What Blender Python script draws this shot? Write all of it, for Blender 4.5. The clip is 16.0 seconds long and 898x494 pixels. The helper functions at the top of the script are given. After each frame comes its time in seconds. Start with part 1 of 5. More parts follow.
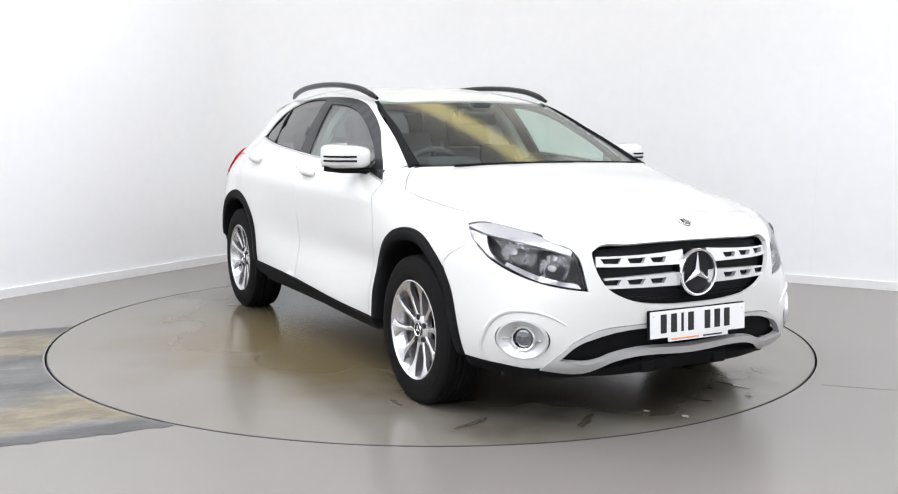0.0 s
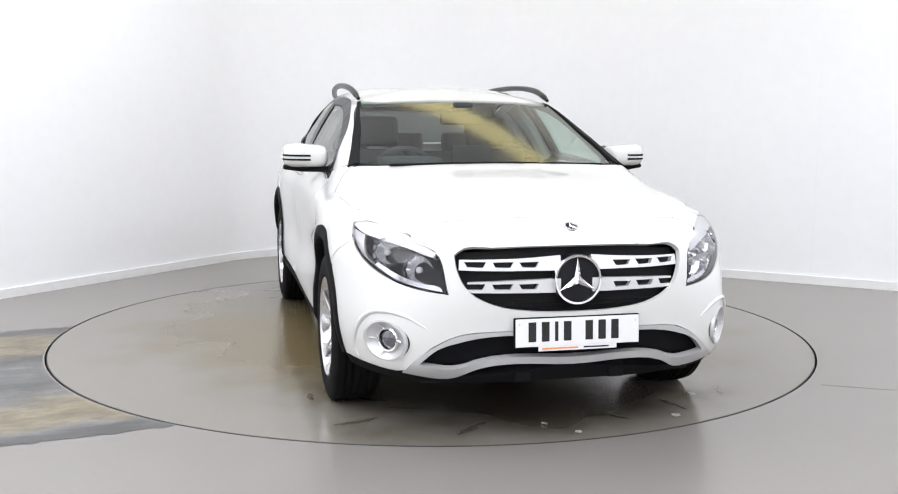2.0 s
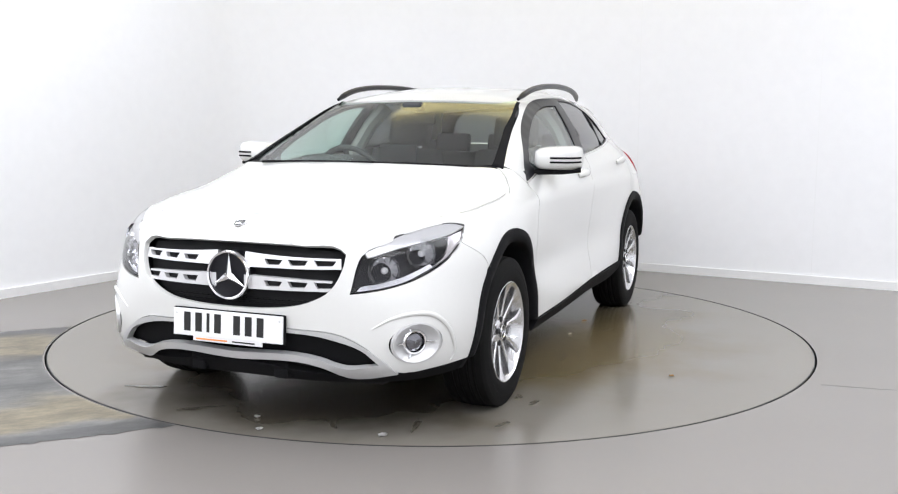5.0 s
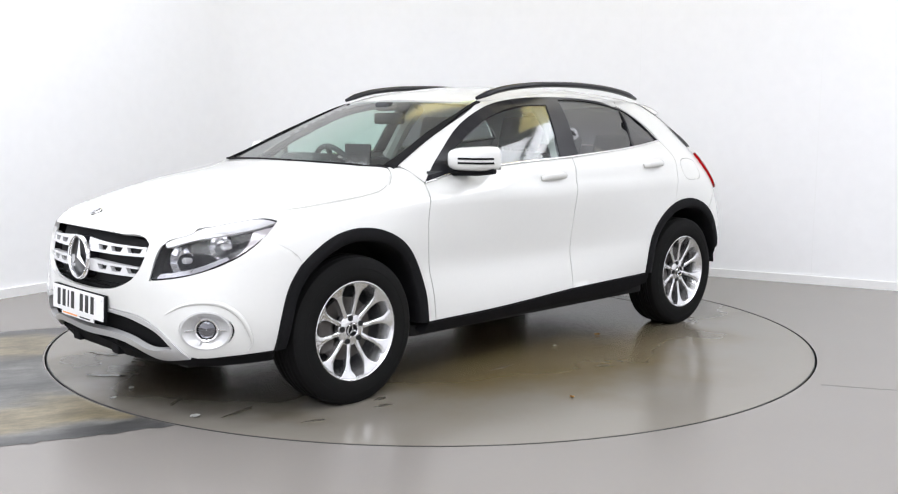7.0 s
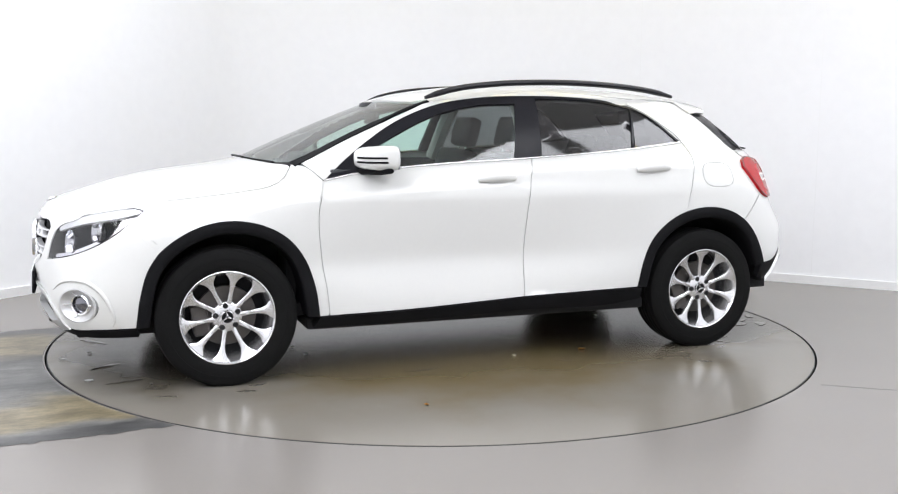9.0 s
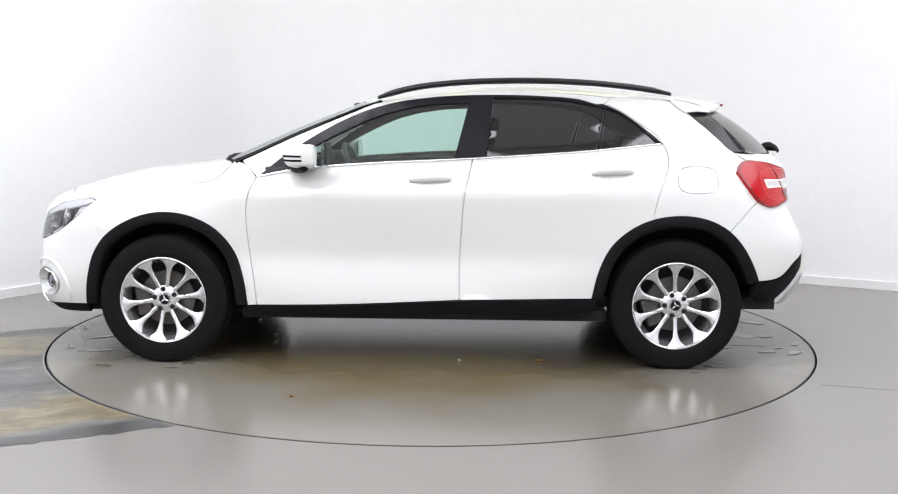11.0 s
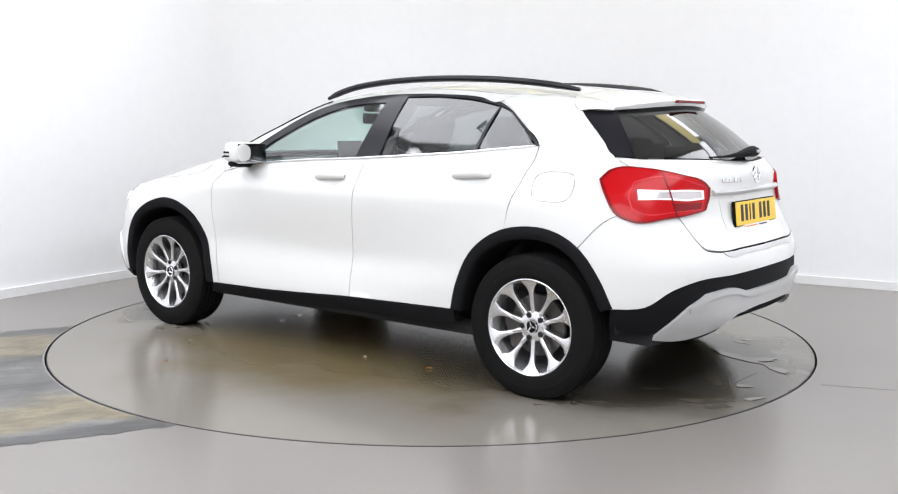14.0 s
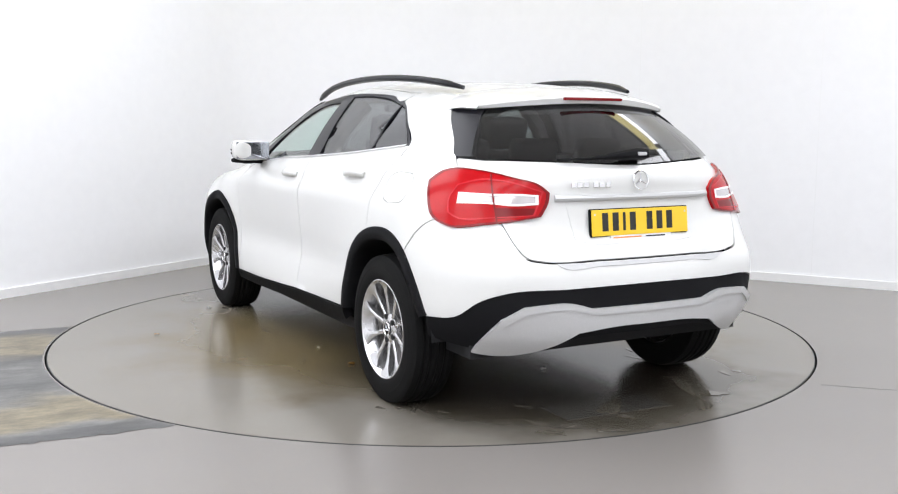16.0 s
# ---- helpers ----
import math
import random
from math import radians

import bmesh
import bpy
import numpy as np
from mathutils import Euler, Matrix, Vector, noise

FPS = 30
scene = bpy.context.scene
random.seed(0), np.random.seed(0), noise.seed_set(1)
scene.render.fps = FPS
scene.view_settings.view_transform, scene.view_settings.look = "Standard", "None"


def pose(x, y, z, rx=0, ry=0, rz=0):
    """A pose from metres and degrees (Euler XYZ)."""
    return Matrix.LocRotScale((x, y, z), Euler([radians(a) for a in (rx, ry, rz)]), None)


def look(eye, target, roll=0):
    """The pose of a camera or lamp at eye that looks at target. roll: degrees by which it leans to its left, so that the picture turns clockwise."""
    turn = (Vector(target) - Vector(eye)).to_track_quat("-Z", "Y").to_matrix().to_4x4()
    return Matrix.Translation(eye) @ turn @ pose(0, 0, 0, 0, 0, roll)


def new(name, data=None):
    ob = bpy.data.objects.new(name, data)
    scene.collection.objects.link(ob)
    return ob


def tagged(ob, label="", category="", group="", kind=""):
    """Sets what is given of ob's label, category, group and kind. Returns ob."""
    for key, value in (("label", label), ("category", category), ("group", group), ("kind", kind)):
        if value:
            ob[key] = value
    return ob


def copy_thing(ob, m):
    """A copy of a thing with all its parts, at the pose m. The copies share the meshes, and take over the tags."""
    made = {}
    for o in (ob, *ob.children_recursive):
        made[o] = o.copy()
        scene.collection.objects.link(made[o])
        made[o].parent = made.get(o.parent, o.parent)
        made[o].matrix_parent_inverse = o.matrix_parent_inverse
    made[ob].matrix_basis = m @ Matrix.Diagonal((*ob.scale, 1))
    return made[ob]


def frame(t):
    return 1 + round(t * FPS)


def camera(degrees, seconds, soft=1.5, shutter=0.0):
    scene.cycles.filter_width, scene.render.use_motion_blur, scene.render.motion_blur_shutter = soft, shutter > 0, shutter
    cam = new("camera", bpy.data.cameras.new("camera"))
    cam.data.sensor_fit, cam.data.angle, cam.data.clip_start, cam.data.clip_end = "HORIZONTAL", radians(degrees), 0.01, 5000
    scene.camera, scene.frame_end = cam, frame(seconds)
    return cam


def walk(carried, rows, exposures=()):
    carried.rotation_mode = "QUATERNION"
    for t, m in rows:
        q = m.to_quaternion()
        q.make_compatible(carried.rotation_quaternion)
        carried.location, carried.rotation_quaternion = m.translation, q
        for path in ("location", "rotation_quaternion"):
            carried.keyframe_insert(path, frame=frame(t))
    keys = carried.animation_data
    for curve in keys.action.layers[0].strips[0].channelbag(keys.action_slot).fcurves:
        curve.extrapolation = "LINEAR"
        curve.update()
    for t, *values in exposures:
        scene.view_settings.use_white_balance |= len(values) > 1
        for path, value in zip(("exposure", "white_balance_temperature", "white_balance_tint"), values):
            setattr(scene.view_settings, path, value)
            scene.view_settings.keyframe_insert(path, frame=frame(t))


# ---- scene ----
# The camera stands still on its tripod in front of the turntable.
cam = camera(49.08, 16.0, soft=1.15)
EYE = Vector((0.0, -6.037, 1.283))
_ti, _pa = radians(-7.231), radians(0.901)
AIM = EYE + Vector((math.sin(_pa) * math.cos(_ti), math.cos(_pa) * math.cos(_ti), math.sin(_ti)))
walk(cam, [(0.0, look(EYE, AIM, 0.373)), (16.0, look(EYE, AIM, 0.373))])

# ---- world and exposure ----
world = bpy.data.worlds.new("world")
scene.world = world
world.use_nodes = True
world.node_tree.nodes["Background"].inputs[0].default_value = (0.75, 0.8, 0.9, 1)
world.node_tree.nodes["Background"].inputs[1].default_value = 0.05
scene.view_settings.exposure = 0.0
LAMP = 5.0


# ---- materials ----
def material(name, color, rough=0.5, metal=0.0, vary=0.06, grain=8.0, bump=0.0, coat=0.0, spec=0.5, emit=None, power=0.0):
    """A principled material with colour variation at two scales and a fine relief."""
    m = bpy.data.materials.new(name)
    m.use_nodes = True
    nt = m.node_tree
    b = nt.nodes["Principled BSDF"]
    b.inputs["Roughness"].default_value = rough
    b.inputs["Metallic"].default_value = metal
    b.inputs["Specular IOR Level"].default_value = spec
    b.inputs["Coat Weight"].default_value = coat
    b.inputs["Coat Roughness"].default_value = 0.03
    b.inputs["Base Color"].default_value = (*color, 1)
    if emit:
        b.inputs["Emission Color"].default_value = (*emit, 1)
        b.inputs["Emission Strength"].default_value = power
    if vary or bump:
        tc = nt.nodes.new("ShaderNodeTexCoord")
        big, fine = nt.nodes.new("ShaderNodeTexNoise"), nt.nodes.new("ShaderNodeTexNoise")
        big.inputs["Scale"].default_value, big.inputs["Detail"].default_value = grain * 0.2, 4
        fine.inputs["Scale"].default_value, fine.inputs["Detail"].default_value = grain * 6, 3
        add = nt.nodes.new("ShaderNodeMath")
        add.operation = "ADD"
        for n, i in ((big, 0), (fine, 1)):
            nt.links.new(tc.outputs["Object"], n.inputs["Vector"])
            nt.links.new(n.outputs["Fac"], add.inputs[i])
        ramp = nt.nodes.new("ShaderNodeMapRange")
        ramp.inputs["From Min"].default_value, ramp.inputs["From Max"].default_value = 0.6, 1.4
        ramp.inputs["To Min"].default_value, ramp.inputs["To Max"].default_value = 1 - vary, 1 + vary
        nt.links.new(add.outputs[0], ramp.inputs["Value"])
        mul = nt.nodes.new("ShaderNodeMix")
        mul.data_type, mul.blend_type = "RGBA", "MULTIPLY"
        mul.inputs["Factor"].default_value = 1
        mul.inputs[6].default_value = (*color, 1)
        nt.links.new(ramp.outputs[0], mul.inputs[7])
        nt.links.new(mul.outputs[2], b.inputs["Base Color"])
        if bump:
            bp = nt.nodes.new("ShaderNodeBump")
            bp.inputs["Strength"].default_value, bp.inputs["Distance"].default_value = 1.0, bump
            nt.links.new(fine.outputs["Fac"], bp.inputs["Height"])
            nt.links.new(bp.outputs[0], b.inputs["Normal"])
    return m


def glass(name, tint, base=0.045, rough=0.0):
    """A thin pane: tinted see-through, with more gloss at a slant."""
    m = bpy.data.materials.new(name)
    m.use_nodes = True
    nt = m.node_tree
    nt.nodes.remove(nt.nodes["Principled BSDF"])
    out = nt.nodes["Material Output"]
    tr, gl, lw, mx = (nt.nodes.new("ShaderNode" + k) for k in ("BsdfTransparent", "BsdfGlossy", "LayerWeight", "MixShader"))
    tr.inputs[0].default_value = (*tint, 1)
    gl.inputs["Roughness"].default_value = rough
    pw, sc = nt.nodes.new("ShaderNodeMath"), nt.nodes.new("ShaderNodeMapRange")
    pw.operation = "POWER"
    pw.inputs[1].default_value = 3.4
    sc.inputs["To Min"].default_value, sc.inputs["To Max"].default_value = base, 0.95
    nt.links.new(lw.outputs["Facing"], pw.inputs[0])
    nt.links.new(pw.outputs[0], sc.inputs["Value"])
    nt.links.new(sc.outputs[0], mx.inputs[0])
    nt.links.new(tr.outputs[0], mx.inputs[1])
    nt.links.new(gl.outputs[0], mx.inputs[2])
    nt.links.new(mx.outputs[0], out.inputs[0])
    return m


def floor_material(name, base, rough=0.3, scale=1.0):
    """Painted concrete under a worn sealer: blotches, scuffs, fine grit."""
    m = bpy.data.materials.new(name)
    m.use_nodes = True
    nt = m.node_tree
    b = nt.nodes["Principled BSDF"]
    tc = nt.nodes.new("ShaderNodeTexCoord")
    n1, n2 = (nt.nodes.new("ShaderNodeTexNoise") for _ in range(2))
    for n, s, d in ((n1, 0.8 * scale, 2), (n2, 34.0 * scale, 3)):
        n.inputs["Scale"].default_value, n.inputs["Detail"].default_value = s, d
        nt.links.new(tc.outputs["Object"], n.inputs["Vector"])
    mix = nt.nodes.new("ShaderNodeMix")
    mix.data_type = "RGBA"
    mix.inputs[6].default_value = (*[c * 0.94 for c in base], 1)
    mix.inputs[7].default_value = (base[0] * 1.05, base[1] * 1.05, base[2] * 1.06, 1)
    nt.links.new(n1.outputs["Fac"], mix.inputs["Factor"])
    mr = nt.nodes.new("ShaderNodeMapRange")
    mr.inputs["From Min"].default_value, mr.inputs["From Max"].default_value = 0.3, 0.7
    mr.inputs["To Min"].default_value, mr.inputs["To Max"].default_value = 0.997, 1.003
    nt.links.new(n2.outputs["Fac"], mr.inputs["Value"])
    mul = nt.nodes.new("ShaderNodeMix")
    mul.data_type, mul.blend_type = "RGBA", "MULTIPLY"
    mul.inputs["Factor"].default_value = 1
    nt.links.new(mix.outputs[2], mul.inputs[6])
    nt.links.new(mr.outputs[0], mul.inputs[7])
    nt.links.new(mul.outputs[2], b.inputs["Base Color"])
    r = nt.nodes.new("ShaderNodeMapRange")
    r.inputs["From Min"].default_value, r.inputs["From Max"].default_value = 0.3, 0.7
    r.inputs["To Min"].default_value, r.inputs["To Max"].default_value = rough * 0.995, rough * 1.005
    nt.links.new(n2.outputs["Fac"], r.inputs["Value"])
    nt.links.new(r.outputs[0], b.inputs["Roughness"])
    return m


M_WALL = material("wall_paint", (0.86, 0.865, 0.88), 0.7, vary=0.02, grain=2, bump=0.0006)
M_SKIRT = material("skirting_paint", (0.8, 0.8, 0.8), 0.45, vary=0.02)
M_CEIL = material("ceiling_paint", (0.82, 0.82, 0.82), 0.8, vary=0.02)
M_FLOOR = floor_material("floor_paint", (0.210, 0.196, 0.180), 0.27)
M_TABLE = floor_material("turntable_paint", (0.20, 0.185, 0.16), 0.21)


def brown_shade_zone(m, brown, centre, near, far):
    """Browns the disc with a soft ragged rim, to paint in shade under the car."""
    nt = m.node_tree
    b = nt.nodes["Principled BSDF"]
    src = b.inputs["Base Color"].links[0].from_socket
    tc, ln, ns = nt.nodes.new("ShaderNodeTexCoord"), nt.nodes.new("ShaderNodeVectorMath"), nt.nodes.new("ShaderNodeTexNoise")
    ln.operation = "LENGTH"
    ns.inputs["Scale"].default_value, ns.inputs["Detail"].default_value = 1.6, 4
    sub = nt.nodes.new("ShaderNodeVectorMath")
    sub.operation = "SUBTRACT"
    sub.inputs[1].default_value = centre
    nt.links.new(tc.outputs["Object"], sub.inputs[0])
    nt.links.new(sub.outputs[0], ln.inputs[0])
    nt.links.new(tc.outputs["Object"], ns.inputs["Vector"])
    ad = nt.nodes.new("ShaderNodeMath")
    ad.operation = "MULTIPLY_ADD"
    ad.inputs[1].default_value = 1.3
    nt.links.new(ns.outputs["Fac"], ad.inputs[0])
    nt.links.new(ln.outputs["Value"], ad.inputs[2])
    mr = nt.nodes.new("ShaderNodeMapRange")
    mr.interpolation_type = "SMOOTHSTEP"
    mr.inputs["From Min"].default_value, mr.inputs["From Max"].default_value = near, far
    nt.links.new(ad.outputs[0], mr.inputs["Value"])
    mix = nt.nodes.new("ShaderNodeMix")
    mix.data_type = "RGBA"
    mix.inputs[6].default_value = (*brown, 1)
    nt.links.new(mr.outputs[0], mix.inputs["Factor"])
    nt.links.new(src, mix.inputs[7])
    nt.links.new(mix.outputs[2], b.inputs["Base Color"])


M_GAP = material("gap_shade_black", (0.02, 0.02, 0.02), 0.7)
M_PANEL = material("light_panel", (0.9, 0.9, 0.9), 0.5, vary=0, emit=(0.965, 0.985, 1.045), power=LAMP)
M_AMBER = material("amber_panel", (0.9, 0.8, 0.5), 0.5, vary=0, emit=(1.0, 0.88, 0.42), power=1.8)
M_JOINT = material("joint_filler", (0.10, 0.098, 0.09), 0.6)
M_SEAM = material("seam_filler", (0.845, 0.85, 0.86), 0.7, vary=0.02)
M_FRAME = material("lamp_frame", (0.7, 0.7, 0.7), 0.4)
M_WHITE = material("white_car_paint", (0.665, 0.665, 0.645), 0.28, vary=0.012, coat=1.0)
M_BLACK = material("black_plastic", (0.009, 0.009, 0.010), 0.65, vary=0.15, grain=40, bump=0.0003, spec=0.07)
M_GLOSSBLACK = material("gloss_black", (0.009, 0.009, 0.012), 0.28, vary=0.05, spec=0.25)
M_RUBBER = material("tyre_rubber", (0.007, 0.007, 0.007), 0.75, vary=0.2, grain=30, bump=0.0004, spec=0.1)
M_ALLOY = material("alloy_silver", (0.72, 0.72, 0.73), 0.24, 0.9, vary=0.05, grain=20)
M_CHROME = material("chrome", (0.85, 0.85, 0.86), 0.08, 1.0, vary=0.02)
M_REFLECT = material("lamp_reflector", (0.72, 0.72, 0.74), 0.12, 1.0, vary=0.25, grain=40)
# paler copy of the satin silver: light on the grille bars put into the colour
M_SILVER_LIT = material("satin_silver_lit", (0.74, 0.74, 0.75), 0.25, 0.4, vary=0.04, grain=20)
M_SILVER = material("satin_silver", (0.56, 0.56, 0.56), 0.3, 0.35, vary=0.04, grain=20)
M_DARK = material("inner_black", (0.008, 0.008, 0.009), 0.9, vary=0.1)
M_IRON = material("brake_iron", (0.09, 0.083, 0.078), 0.45, 0.8, vary=0.2, grain=30)
M_SEAT = material("seat_cloth", (0.025, 0.025, 0.028), 0.85, vary=0.15, grain=60, bump=0.0005)
M_DASH = material("dashboard_vinyl", (0.03, 0.032, 0.035), 0.6, vary=0.1, grain=50, bump=0.0004)
M_LINER = material("headliner_cloth", (0.45, 0.44, 0.42), 0.9, vary=0.05, grain=60)
M_RED = material("red_lens", (0.40, 0.002, 0.005), 0.16, vary=0.12, grain=30, coat=0.05, spec=0.2)
M_RED_DEEP = material("deep_red_lens", (0.17, 0.002, 0.004), 0.18, vary=0.08, spec=0.3)
M_RED_PALE = material("pale_red_lens", (0.52, 0.02, 0.03), 0.2, vary=0.1, spec=0.3)
M_CLEARLENS = material("clear_reflector", (0.55, 0.52, 0.52), 0.15, 0.4, vary=0.1, grain=60, coat=1.0)
M_GLASS = glass("windscreen_glass", (0.74, 0.89, 0.83), 0.06, 0.11)
M_SIDEGLASS = glass("door_glass", (0.76, 0.93, 0.87), 0.12, 0.06)
M_TINT = glass("privacy_glass", (0.17, 0.165, 0.175), 0.085, 0.07)
M_REARTINT = glass("rear_privacy_glass", (0.16, 0.157, 0.162), 0.075, 0.04)
M_LAMPGLASS = glass("lamp_cover", (0.93, 0.93, 0.95), 0.04)
M_FOGLENS = material("fog_lens", (0.2, 0.2, 0.22), 0.1, 0.85, vary=0.2, grain=60)
M_MIRROR = material("mirror_silvering", (0.3, 0.31, 0.33), 0.04, 1.0, vary=0.0)
M_PLATE_W = material("white_plate", (0.78, 0.78, 0.78), 0.35, vary=0.02)
M_PLATE_Y = material("yellow_plate", (0.80, 0.52, 0.02), 0.35, vary=0.02)
M_INK = material("black_ink", (0.01, 0.01, 0.01), 0.5)
M_ORANGE = material("orange_ink", (0.8, 0.3, 0.08), 0.5)


def part(name, bm, mat, parent, label=""):
    """Link a bmesh as one mesh object under a thing or under a part."""
    me = bpy.data.meshes.new(name)
    bm.to_mesh(me)
    bm.free()
    me.materials.append(mat)
    ob = new(name, me)
    ob.parent = parent
    return tagged(ob, label)


def box(bm, x0, x1, y0, y1, z0, z1, bevel=0.0):
    r = bmesh.ops.create_cube(bm, size=1)["verts"]
    for v in r:
        v.co = Vector(((x0 + x1) / 2 + v.co.x * (x1 - x0), (y0 + y1) / 2 + v.co.y * (y1 - y0), (z0 + z1) / 2 + v.co.z * (z1 - z0)))
    if bevel:
        es = list({e for v in r for e in v.link_edges})
        bmesh.ops.bevel(bm, geom=es, offset=bevel, segments=2, affect="EDGES", profile=0.6)
    return bm


def smooth(bm, angle=35):
    for f in bm.faces:
        f.smooth = True
    for e in bm.edges:
        if len(e.link_faces) == 2 and e.calc_face_angle(0) > radians(angle):
            e.smooth = False
    return bm


def lathe(profile, n=48, axis="y", close=False):
    """Turn a profile of (radius, along) pairs round an axis."""
    bm = bmesh.new()
    rings = []
    for r, a in profile:
        ring = []
        for i in range(n):
            c, s = math.cos(2 * math.pi * i / n), math.sin(2 * math.pi * i / n)
            ring.append(bm.verts.new({"y": (r * c, a, r * s), "z": (r * c, r * s, a), "x": (a, r * c, r * s)}[axis]))
        rings.append(ring)
    if close:
        rings.append(rings[0])
    for a, b in zip(rings, rings[1:]):
        for i in range(n):
            bm.faces.new((a[i], a[(i + 1) % n], b[(i + 1) % n], b[i]))
    bmesh.ops.recalc_face_normals(bm, faces=bm.faces)
    return bm


def tube(bm, pts, r, n=8, squash=1.0):
    """A round bar along points; squash flattens it in height."""
    pts = [Vector(p) for p in pts]
    rings = []
    for i, p in enumerate(pts):
        d = (pts[min(i + 1, len(pts) - 1)] - pts[max(i - 1, 0)]).normalized()
        a = d.cross(Vector((0, 0, 1)))
        a = a.normalized() if a.length > 1e-4 else Vector((1, 0, 0))
        b = a.cross(d)
        rr = r[i] if isinstance(r, (list, tuple)) else r
        rings.append([bm.verts.new(p + a * rr * math.cos(2 * math.pi * k / n) + b * rr * squash * math.sin(2 * math.pi * k / n)) for k in range(n)])
    for a, b in zip(rings, rings[1:]):
        for k in range(n):
            bm.faces.new((a[k], a[(k + 1) % n], b[(k + 1) % n], b[k]))
    bm.faces.new(rings[0][::-1])
    bm.faces.new(rings[-1])
    bmesh.ops.recalc_face_normals(bm, faces=bm.faces)
    return bm


# ---- the room: a rectangular white studio, turned against the camera ----
CORNER = Vector((-1.153, 4.183, 0))
ALONG_A = Vector((-0.525, -0.851, 0)).normalized()
ALONG_B = Vector((0.871, -0.492, 0)).normalized()
LEN_A, LEN_B, HIGH = 13.0, 10.0, 4.2


def room_point(a, b, z=0.0):
    return CORNER + ALONG_A * a + ALONG_B * b + Vector((0, 0, z))


def prism(poly, z0, z1):
    bm = bmesh.new()
    lo = [bm.verts.new((p.x, p.y, z0)) for p in poly]
    hi = [bm.verts.new((p.x, p.y, z1)) for p in poly]
    n = len(poly)
    bm.faces.new(lo[::-1])
    bm.faces.new(hi)
    for i in range(n):
        bm.faces.new((lo[i], lo[(i + 1) % n], hi[(i + 1) % n], hi[i]))
    bmesh.ops.recalc_face_normals(bm, faces=bm.faces)
    return bm


def structure(name, bm, mat, label):
    ob = part(name, bm, mat, None)
    return tagged(ob, label, "", "", "structure")


R_TABLE = 2.242
T = 0.15


def wall(name, a0, b0, a1, b1, label):
    structure(name, prism([room_point(a0, b0), room_point(a1, b0), room_point(a1, b1), room_point(a0, b1)], 0, HIGH), M_WALL, label)


COVE = 1.5


def cove_wall():
    """The two walls in view with the rounded corner between them, one rendered sheet with thickness."""
    n = 24
    inner, outer = [], []
    inner.append(room_point(LEN_A, 0)), outer.append(room_point(LEN_A, -T))
    for i in range(n + 1):
        th = math.pi / 2 * i / n
        a, b = COVE - COVE * math.sin(th), COVE - COVE * math.cos(th)
        inner.append(room_point(a, b))
        a, b = COVE - (COVE + T) * math.sin(th), COVE - (COVE + T) * math.cos(th)
        outer.append(room_point(a, b))
    inner.append(room_point(0, LEN_B)), outer.append(room_point(-T, LEN_B))
    return inner, outer


def strip(inner, outer, z0, z1):
    bm = bmesh.new()
    rows = [[bm.verts.new((p.x, p.y, z)) for p in line] for line, z in ((inner, z0), (inner, z1), (outer, z1), (outer, z0))]
    for r0, r1 in zip(rows, rows[1:] + rows[:1]):
        for i in range(len(inner) - 1):
            bm.faces.new((r0[i], r0[i + 1], r1[i + 1], r1[i]))
    bm.faces.new([r[0] for r in rows])
    bm.faces.new([r[-1] for r in rows])
    bmesh.ops.recalc_face_normals(bm, faces=bm.faces)
    return smooth(bm)


INNER, OUTER = cove_wall()
structure("wall_north", strip(INNER, OUTER, 0, HIGH), M_WALL, "smooth white painted studio wall with rounded corner")
wall("wall_east", 0, LEN_B, LEN_A, LEN_B + T, "plain white painted studio side wall")
wall("wall_south", LEN_A, -T, LEN_A + T, LEN_B + T, "plain white painted studio back wall")


def skirting():
    inn = [p + (q - p).normalized() * -0.018 for p, q in zip(INNER, OUTER)]
    return strip(inn, [p + (q - p).normalized() * -0.001 for p, q in zip(INNER, OUTER)], 0, 0.068)


structure("baseboard", skirting(), M_SKIRT, "low white painted skirting board along the walls")


def ceiling():
    poly = [room_point(-T, -T), room_point(LEN_A + T, -T), room_point(LEN_A + T, LEN_B + T), room_point(-T, LEN_B + T)]
    structure("ceiling", prism(poly, HIGH, HIGH + 0.1), M_CEIL, "plain white ceiling over the studio")


ceiling()


